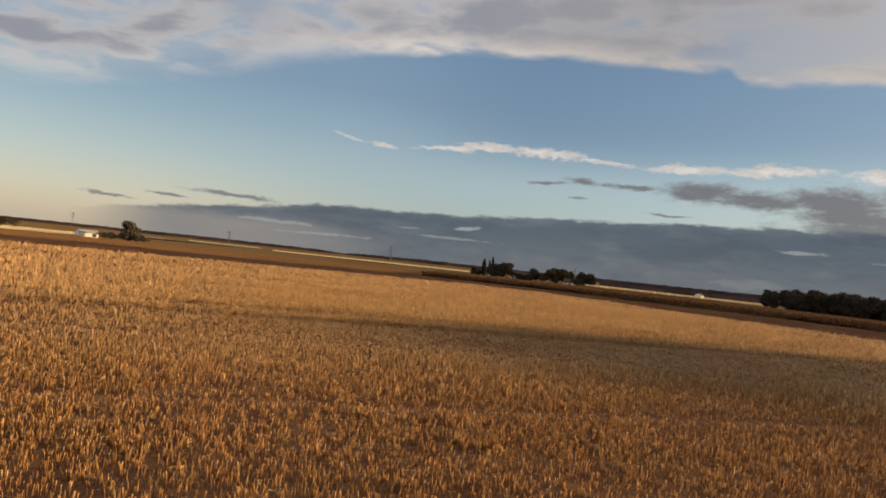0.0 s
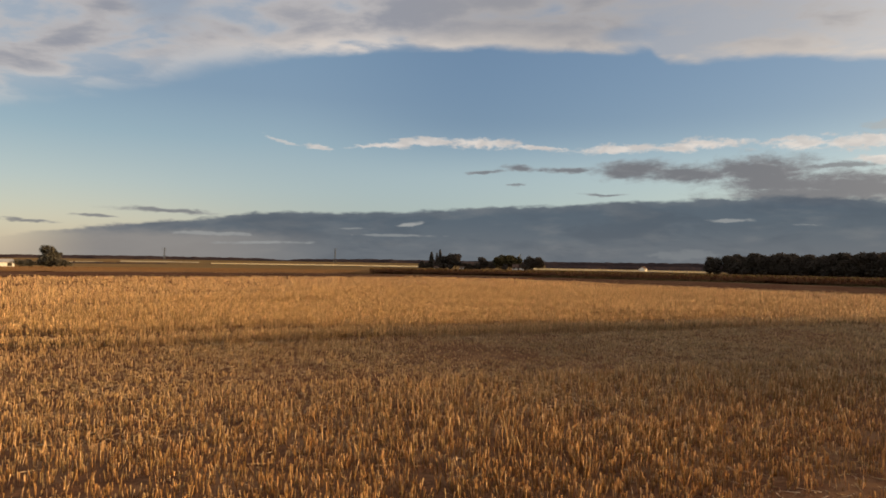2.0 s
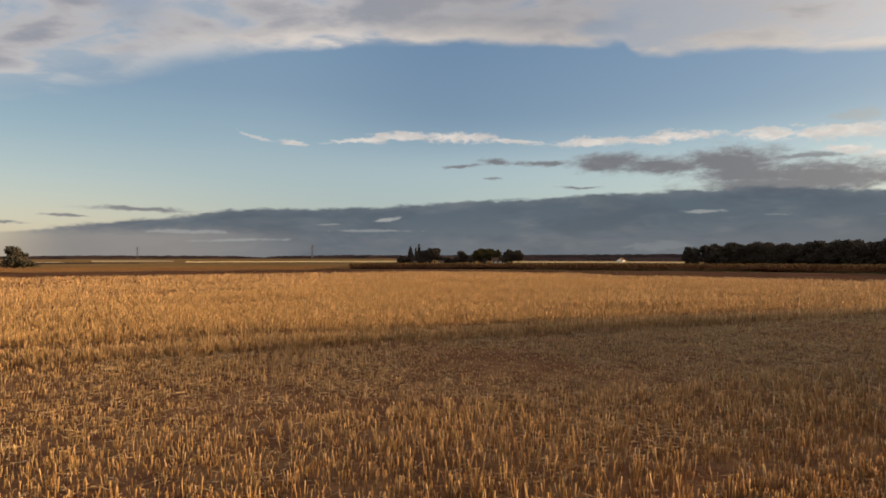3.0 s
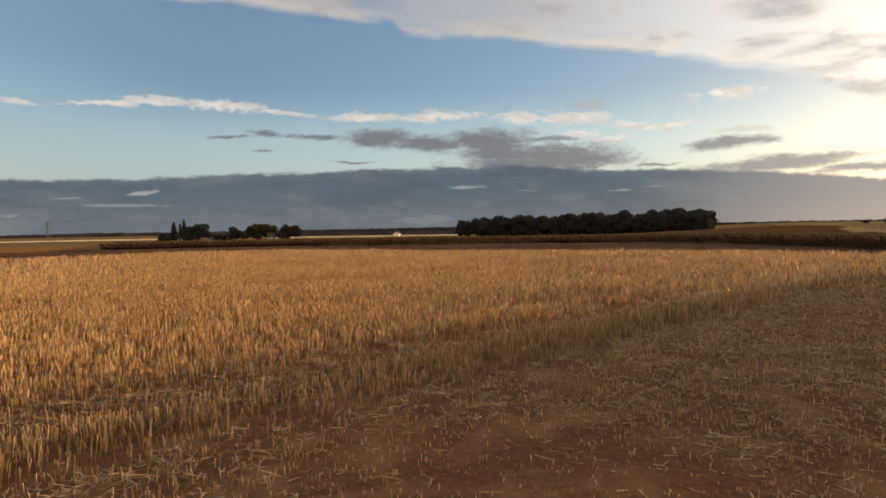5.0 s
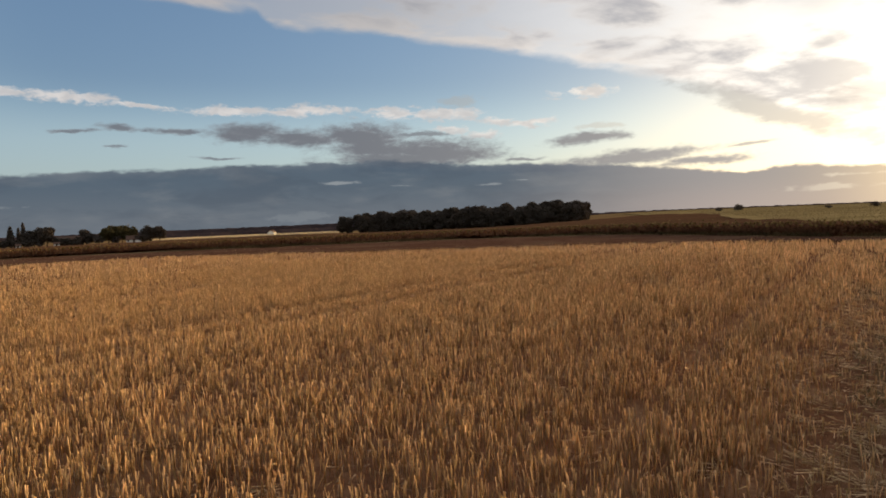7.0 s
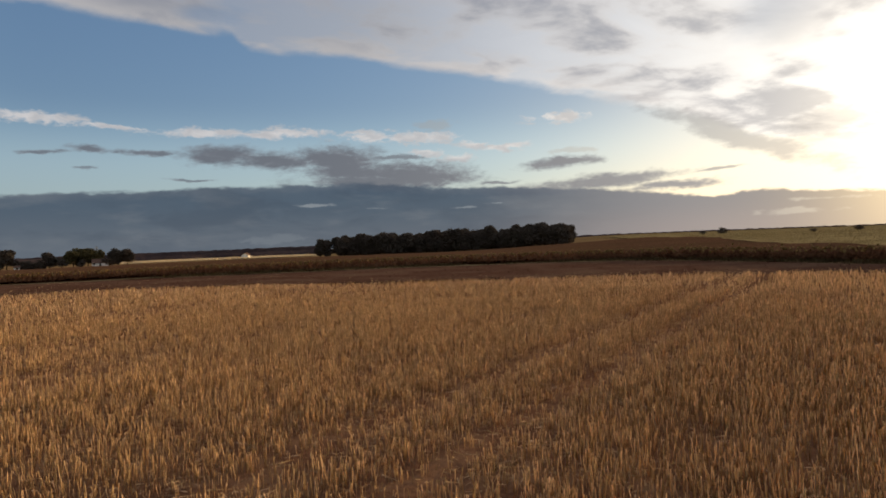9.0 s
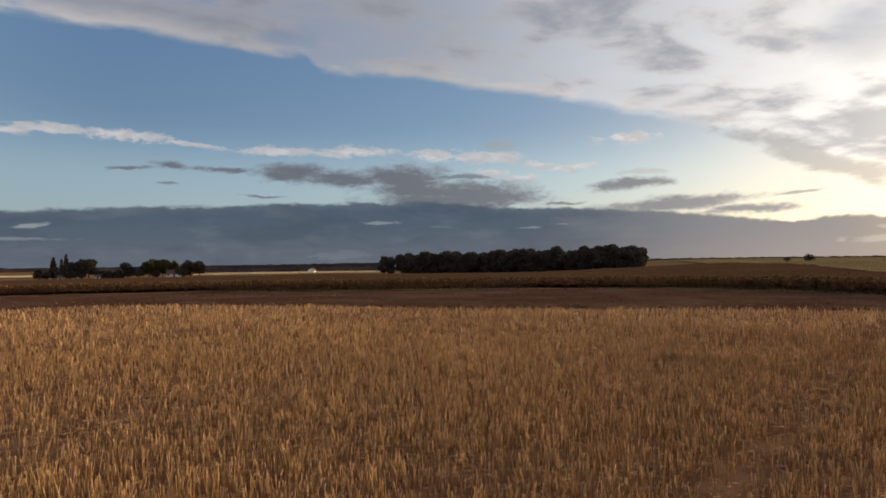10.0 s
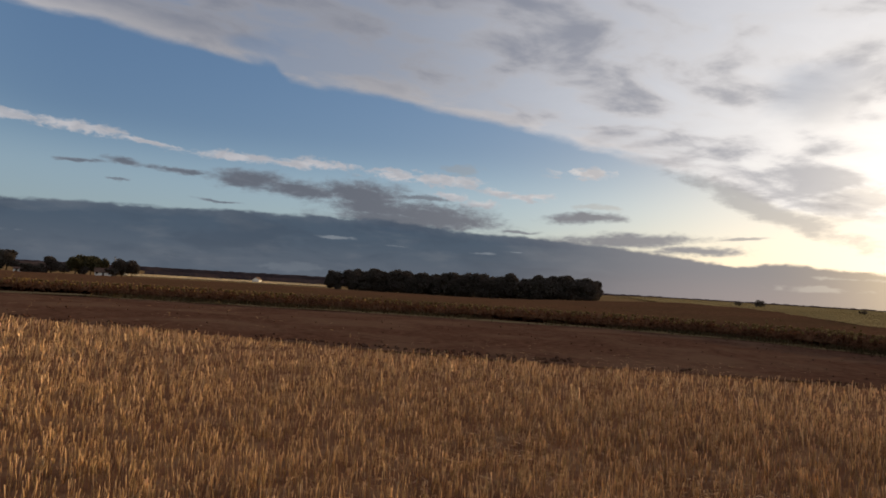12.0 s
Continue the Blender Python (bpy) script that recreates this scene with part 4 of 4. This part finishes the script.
def gable_house(name, label, length, width, eave, ridge, wall_mat, roof_mat, openings, chimney=True):
    """A plain farm building along x: walls with thickness, an overhanging roof, doors and windows on the front (-y)."""
    house = tagged(new(name), label, "building")
    l, w = length / 2, width / 2
    bm = bmesh.new()
    box_bm((-l, -w, -0.6), (l, -w + 0.35, eave), bm)
    box_bm((-l, w - 0.35, -0.6), (l, w, eave), bm)
    for x in (-l, l - 0.35):
        v = [bm.verts.new(c) for c in ((x, -w + 0.35, -0.6), (x, w - 0.35, -0.6), (x, w - 0.35, eave), (x, 0, ridge - 0.25), (x, -w + 0.35, eave))]
        u = [bm.verts.new((c.co.x + 0.35, c.co.y, c.co.z)) for c in v]
        bm.faces.new(v[::-1])
        bm.faces.new(u)
        for i in range(5):
            bm.faces.new((v[i], v[(i + 1) % 5], u[(i + 1) % 5], u[i]))
    part("wall", bm, wall_mat, house)
    for s in (-1, 1):
        bm = bmesh.new()
        lo, hi = (s * (w + 0.4), eave - 0.28), (0.0, ridge)
        v = [bm.verts.new((x, y, z + dz)) for dz in (0, 0.22) for x in (-l - 0.3, l + 0.3) for y, z in (lo, hi)]
        for f in ((0, 1, 3, 2), (4, 6, 7, 5), (0, 2, 6, 4), (1, 5, 7, 3), (0, 4, 5, 1), (2, 3, 7, 6)):
            bm.faces.new([v[i] for i in f])
        bmesh.ops.recalc_face_normals(bm, faces=bm.faces)
        part("roof", bm, roof_mat, house)
    for x, z0, wide, high, kind in openings:
        frame_ob = part(kind, box_bm((x - wide / 2, -w - 0.06, z0), (x + wide / 2, -w + 0.05, z0 + high)), M_DARKWALL if kind == "door" else M_WHITE, house)
        if kind == "window":
            part("pane", box_bm((x - wide / 2 + 0.08, -w - 0.075, z0 + 0.08), (x + wide / 2 - 0.08, -w - 0.04, z0 + high - 0.08)), M_GLASS, frame_ob)
    if chimney:
        part("chimney", box_bm((l * 0.5, -0.3, ridge - 0.5), (l * 0.5 + 0.7, 0.3, ridge + 0.9)), roof_mat, house)
    return house


EYE = (0.12, 9.0)


def stand(ob, az, d, turn=0.0, size=1.0):
    size = size * (1.16 if ob.name.startswith(("tree", "bush")) else 1.0)
    x, y, z = at_bearing(EYE, az, d)
    return set_down(ob, x, y, turn, size)


def make_farm():
    d = 430
    dark, warm = "round dark tree by the farm buildings", "broad olive-green tree by the farm buildings"
    stand(make_tree(21, 11.0, 1.7, "slim dark poplar beside the farm", "poplar", leaves=1900), 9.35, d)
    stand(make_tree(22, 12.4, 1.2, "tall slender poplar beside the farm", "poplar", leaves=1500), 10.12, d)
    stand(make_tree(23, 10.5, 1.1, "slender poplar beside the farm", "poplar", leaves=1400), 9.85, d + 6)
    for i, (az, h, wide, words, leaf) in enumerate((
        (11.55, 10.2, 5.2, dark, M_LEAF), (10.75, 8.6, 4.8, dark, M_LEAF), (14.1, 8.8, 4.6, dark, M_LEAF), (15.6, 9.8, 5.6, warm, M_LEAF_WARM),
        (16.55, 9.8, 5.6, warm, M_LEAF_WARM), (17.1, 8.6, 4.4, warm, M_LEAF_WARM), (18.55, 9.0, 4.8, dark, M_LEAF), (19.2, 8.8, 4.4, dark, M_LEAF),
    )):
        stand(make_tree(24 + i, h, wide, words, material=leaf), az, d + (i % 3) * 2)
    for i, (az, h, s) in enumerate(((8.5, 5.4, 2.6), (8.95, 4.6, 2.4), (12.3, 5.2, 2.8), (12.8, 4.4, 2.6), (13.4, 4.6, 2.8), (14.9, 5.0, 2.8), (17.6, 4.6, 2.4), (18.0, 4.8, 2.4), (16.1, 4.2, 2.6), (11.1, 4.6, 2.8), (10.4, 4.6, 2.6), (9.7, 4.4, 2.4))):
        stand(make_bush(60 + i, h, s, "dark hedge bush round the farm"), az, d - 2)
    stand(gable_house("barn", "long dark barn with a tiled roof among trees", 14.0, 8.0, 2.8, 5.2, M_DARKWALL, M_ROOF, [(-3.5, 0, 3.0, 2.5, "door")], False), 13.0, d + 10, -12)
    stand(gable_house("farmhouse", "low white farmhouse with a tiled roof among trees", 8.0, 6.0, 2.2, 4.2, M_WHITE, M_ROOF, [(-3, 0.9, 1.1, 1.2, "window"), (0, 0, 1.0, 2.1, "door"), (3, 0.9, 1.1, 1.2, "window")]), 17.35, d - 1, -16)
    stand(gable_house("shed", "small white shed by the farm trees", 2.6, 2.4, 1.6, 2.3, M_WHITE, M_ROOF, [(0, 0, 0.9, 1.8, "door")], False), 12.15, d - 6, -10)
    stand(gable_house("shed", "small white shed by the farm trees", 2.2, 2.2, 1.5, 2.1, M_WHITE, M_ROOF, [(0, 0, 0.9, 1.7, "door")], False), 9.75, d - 6, -8)


make_farm()
stand(gable_house("white_house", "small white house on the pale far field", 7.0, 6.0, 2.6, 4.4, M_WHITE, M_ROOF, [(-2, 1, 1.2, 1.3, "window"), (2, 0, 1.1, 2.2, "door")]), 28.3, 640, 40)


def make_west_corner():
    e = (0.24, 5.44)
    x, y, _ = at_bearing(e, -21.9, 330)
    set_down(make_tree(41, 10.2, 4.3, "lone rounded tree above a clump of bushes", "dome", M_DUSTY, 9000), x, y, 0, 1.1)
    for i, (az, h, s) in enumerate(((-23.8, 3.4, 2.6), (-23.1, 3.2, 2.4), (-22.4, 3.8, 2.6), (-21.3, 4.0, 2.6), (-20.8, 3.0, 2.0), (-22.0, 6.0, 2.4), (-21.75, 5.4, 2.4))):
        x, y, _ = at_bearing(e, az, 326)
        set_down(make_bush(80 + i, h * 0.85, s * 1.35, "dusty brown-green bush in a clump", M_DUSTY), x, y, i * 50, 1.25)
    x, y, _ = at_bearing(e, -24.95, 345)
    hall = gable_house("hall", "long low white farm hall with a grey roof", 11.0, 7.0, 2.4, 3.9, M_WHITE, M_SHEET, [(3.2, 0, 2.2, 2.0, "door")], False)
    set_down(hall, x, y, 40, 0.8)


make_west_corner()
for i, (az, h) in enumerate(((-31.6, 7.6), (-30.9, 7.2), (-30.2, 6.8), (-29.5, 6.0), (-32.4, 7.4))):
    x, y, _ = at_bearing((0, 0), az, 430)
    set_down(make_tree(140 + i, h, 4.0, "dark tree at the end of a far copse", leaves=2200), x, y, i * 70)
for i, (x, y, h, s) in enumerate(((349, 155, 4.0, 2.9), (343, 163, 2.6, 2.6), (330, 108, 1.9, 2.0), (340, 92, 2.6, 2.4), (352, 70, 2.2, 2.4), (336, 62, 2.0, 2.6))):
    set_down(make_bush(90 + i, h, s, "lone dark bush on the open field", leaves=700), x, y, i * 40)

# unseen hedge, added towards the sun only to cast shade over the stubble
for i in range(32):
    y = 30.7 - 1.08 * i
    top = float(np.interp(y, [2.0, 10.0, 14.6, 18.0, 20.0, 21.2, 25.0, 28.0, 31.0], [5.6, 7.0, 7.9, 8.5, 8.95, 9.2, 9.5, 9.68, 9.78]))
    set_down(make_bush(120 + i, top / 1.03, 1.25, "unseen tall bush added to shade the stubble", leaves=2000, dense=True), 76.0 + 0.4 * (i % 2), y, i * 65)

# ---- far things ----


def make_pylon(az, d, h):
    tower = tagged(new("pylon"), "grey lattice power pylon far off on the plain", "pylon", "power line")
    bm = bmesh.new()
    w = h * 0.085
    for sx in (-1, 1):
        for sy in (-1, 1):
            limb(bm, (sx * w, sy * w, -1), (sx * w * 0.28, sy * w * 0.28, h * 0.66), 0.28, 0.22)
            limb(bm, (sx * w * 0.28, sy * w * 0.28, h * 0.65), (sx * w * 0.2, sy * w * 0.2, h), 0.22, 0.16)
    part("leg", bm, M_STEEL, tower)
    bm = bmesh.new()
    levels = [0.0, 0.16, 0.3, 0.42, 0.52, 0.6, 0.66, 0.74, 0.82, 0.9, 1.0]
    half = [w * (1 - 0.72 * min(f / 0.66, 1)) for f in levels]
    for f, g_, a, b in zip(levels, levels[1:], half, half[1:]):
        for s in (-1, 1):
            limb(bm, (-a, s * a, f * h), (b, s * b, g_ * h), 0.14, 0.14)
            limb(bm, (a, s * a, f * h), (-b, s * b, g_ * h), 0.14, 0.14)
            limb(bm, (s * a, -a, f * h), (s * b, b, g_ * h), 0.14, 0.14)
            limb(bm, (s * a, a, f * h), (s * b, -b, g_ * h), 0.14, 0.14)
    part("bracing", bm, M_STEEL, tower)
    for f, reach in ((0.72, 0.20), (0.86, 0.26), (0.98, 0.17)):
        bm = bmesh.new()
        for s in (-1, 1):
            limb(bm, (0, 0, f * h + 1.2), (s * reach * h, 0, f * h), 0.22, 0.12)
            limb(bm, (0, 0, f * h - 0.6), (s * reach * h, 0, f * h), 0.22, 0.12)
        part("crossarm", bm, M_STEEL, tower)
    x, y, z = at_bearing((0.24, 5.44), az, d)
    tower.matrix_basis = pose(x, y, z - 0.5, 0, 0, 25)


for az, d, h in ((-25.7, 2150, 42), (-13.8, 2250, 40), (0.48, 1900, 42), (17.4, 2250, 40)):
    make_pylon(az, d, h)


def make_ridge(name, words, a0, a1, d, lines, n=420, seed=3):
    """Far woods along the skyline: an uneven band of tree tops; lines of (bearing, lower, upper elevation)."""
    az = np.linspace(a0, a1, n)
    low = np.interp(az, [l[0] for l in lines], [l[1] for l in lines])
    top = np.interp(az, [l[0] for l in lines], [l[2] for l in lines])
    top = top + 0.05 + (smooth_noise(az * 10, az * 0, 3.0, seed) - 0.5) * 0.07 + (smooth_noise(az * 10, az * 0 + 9, 0.9, seed) - 0.5) * 0.035
    rows = []
    for dd, e in ((0, low - 0.25), (0, low), (15, (low + top) / 2), (60, top), (160, top - 0.15)):
        r = d + dd + 40 * (smooth_noise(az * 10, az * 0 + 4, 20.0, seed) - 0.5)
        x, y = r * np.sin(np.radians(az)), r * np.cos(np.radians(az))
        rows.append(np.stack([x, y, 2.4 + r * np.tan(np.radians(e))], 1))
    verts = np.concatenate(rows)
    i = (np.arange(4)[:, None] * n + np.arange(n - 1)[None]).ravel()
    tagged(array_object(name, verts, np.stack([i, i + 1, i + n + 1, i + n], 1), M_RIDGE), words, "woods", kind="stuff")


make_ridge("far_woods", "dark wooded ridge along the skyline", -45, 36, 2600, [(-45, -0.6, -0.25), (-25, -0.6, -0.24), (-15, -0.55, -0.20), (-6, -0.55, -0.25), (-3.6, -0.5, -0.38), (-2.5, -0.5, -0.26), (4, -0.55, -0.17), (10, -0.6, -0.2), (22, -0.6, -0.16), (36, -0.6, -0.05)])
make_ridge("hedge", "long dark hedge between the far fields", -20.5, -9.5, 700, [(-20.5, -0.80, -0.74), (-15, -0.84, -0.78), (-9.5, -0.95, -0.90)], seed=13)
make_ridge("far_woods", "dark belt of woods behind the pale field", 19.6, 35.5, 930, [(19.6, -0.85, -0.44), (27, -0.85, -0.40), (35.5, -0.85, -0.36)], seed=9)
make_ridge("far_woods", "thin dark line of woods on the rising skyline", 52, 95, 1500, [(52, -0.2, -0.02), (60, -0.1, 0.02), (70, 0.0, 0.06), (80, 0.0, 0.05), (95, 0.0, 0.1)], seed=7)

# ---- small growth and soil ----


def make_clods():
    """Lumps along the last furrow and some strewn over the tilled strip."""
    n = 2600
    line = polyline([p for p in EDGE if -20 < p[0] < 80], n)
    far = polyline([p for p in VERGE if -40 < p[0] < 115], n)
    t = np.where(RNG.random(n) < 0.65, 0.05 + RNG.normal(0, 0.012, n), RNG.random(n))
    p = line * (1 - t[:, None]) + far * t[:, None] + RNG.normal(0, 0.12, (n, 2))
    keep = (smooth_noise(p[:, 0], p[:, 1], 2.4, 71) > 0.40) | (t > 0.12)
    p = p[keep]
    n = len(p)
    ball = np.array([(1, 0, 0), (0, 1, 0), (-1, 0, 0), (0, -1, 0), (0, 0, 1), (0, 0, -0.6)], float)
    tri = np.array([(0, 1, 4), (1, 2, 4), (2, 3, 4), (3, 0, 4), (1, 0, 5), (2, 1, 5), (3, 2, 5), (0, 3, 5)])
    size = RNG.uniform(0.03, 0.08, n) * np.where(t[keep] < 0.12, 1.5, 1.0)
    shape = ball[None] * RNG.uniform(0.6, 1.3, (n, 6, 1)) * size[:, None, None]
    verts = shape + np.stack([p[:, 0], p[:, 1], 0.03 + 0 * size], 1)[:, None]
    faces = (np.arange(n)[:, None, None] * 6 + tri[None]).reshape(-1, 3)
    tagged(array_object("soil_clods", verts.reshape(-1, 3), faces, M_SOIL), "dark clods of turned soil", "soil", kind="stuff")


def make_weeds():
    n = 9000
    x = RNG.uniform(-8, 40, n)
    v = RNG.normal(26.6, 0.6, n)
    half = n // 4
    v[:half] = RNG.uniform(16.5, 25.0, half)
    y = v + 0.177 * x
    keep = smooth_noise(x, y, 2.5, 61) > 0.5
    x, y = x[keep], y[keep]
    k = len(x)
    tagged(array_object("weeds", *stalks(np.stack([x, y, 0 * x], 1), RNG.uniform(0.05, 0.15, k), RNG.normal(0, 0.8, (k, 2)), RNG.uniform(0.008, 0.016, k)), M_WEED), "dull green weeds among the stubble", "weeds", kind="stuff")


def make_scatter():
    """Straw dragged on to the tilled strip, thickest beside the stubble."""
    n = 4500
    line, far = polyline([p for p in EDGE if -20 < p[0] < 80], n), polyline([p for p in VERGE if -40 < p[0] < 115], n)
    t = np.abs(RNG.normal(0, 0.10, n))
    t[: n // 3] = RNG.random(n // 3) * 0.95
    p = line * (1 - t[:, None]) + far * t[:, None] + RNG.normal(0, 0.5, (n, 2))
    p = p[smooth_noise(p[:, 0], p[:, 1], 2.0, 81) > 0.45]
    k = len(p)
    a = RNG.random(k) * 2 * np.pi
    axis = np.stack([np.cos(a), np.sin(a), RNG.normal(0.08, 0.15, k)], -1)
    base = np.stack([p[:, 0], p[:, 1], lie(p[:, 0], p[:, 1]) + RNG.uniform(0.015, 0.04, k)], 1)
    tagged(array_object("scattered_straw", *blades(base, RNG.uniform(0.08, 0.28, k), None, RNG.uniform(0.007, 0.014, k), axis), M_LITTER), "loose straw dragged on to the tilled soil", "straw", kind="stuff")


def make_verge_grass():
    """Dry grass that stands along the foot of the sunflowers."""
    n = 16000
    a, b = polyline([p for p in VERGE if p[0] > 30], n), polyline([p for p in VERGE_FAR if p[0] > 32], n)
    t = np.clip(RNG.beta(2.0, 1.3, n) * 1.25 - 0.1, -0.1, 1.15)[:, None]
    p = a * (1 - t) + b * t + RNG.normal(0, 0.25, (n, 2))
    p = p[smooth_noise(p[:, 0], p[:, 1], 3.0, 91) > 0.3]
    k = len(p)
    base = np.stack([p[:, 0], p[:, 1], lie(p[:, 0], p[:, 1])], 1)
    tagged(array_object("verge_grass", *stalks(base, RNG.uniform(0.08, 0.38, k), RNG.normal(0, 0.35, (k, 2)), RNG.uniform(0.02, 0.05, k)), M_VERGE), "dry olive grass along the foot of the sunflowers", "grass", kind="stuff")


make_clods()
make_verge_grass()
make_scatter()
make_weeds()
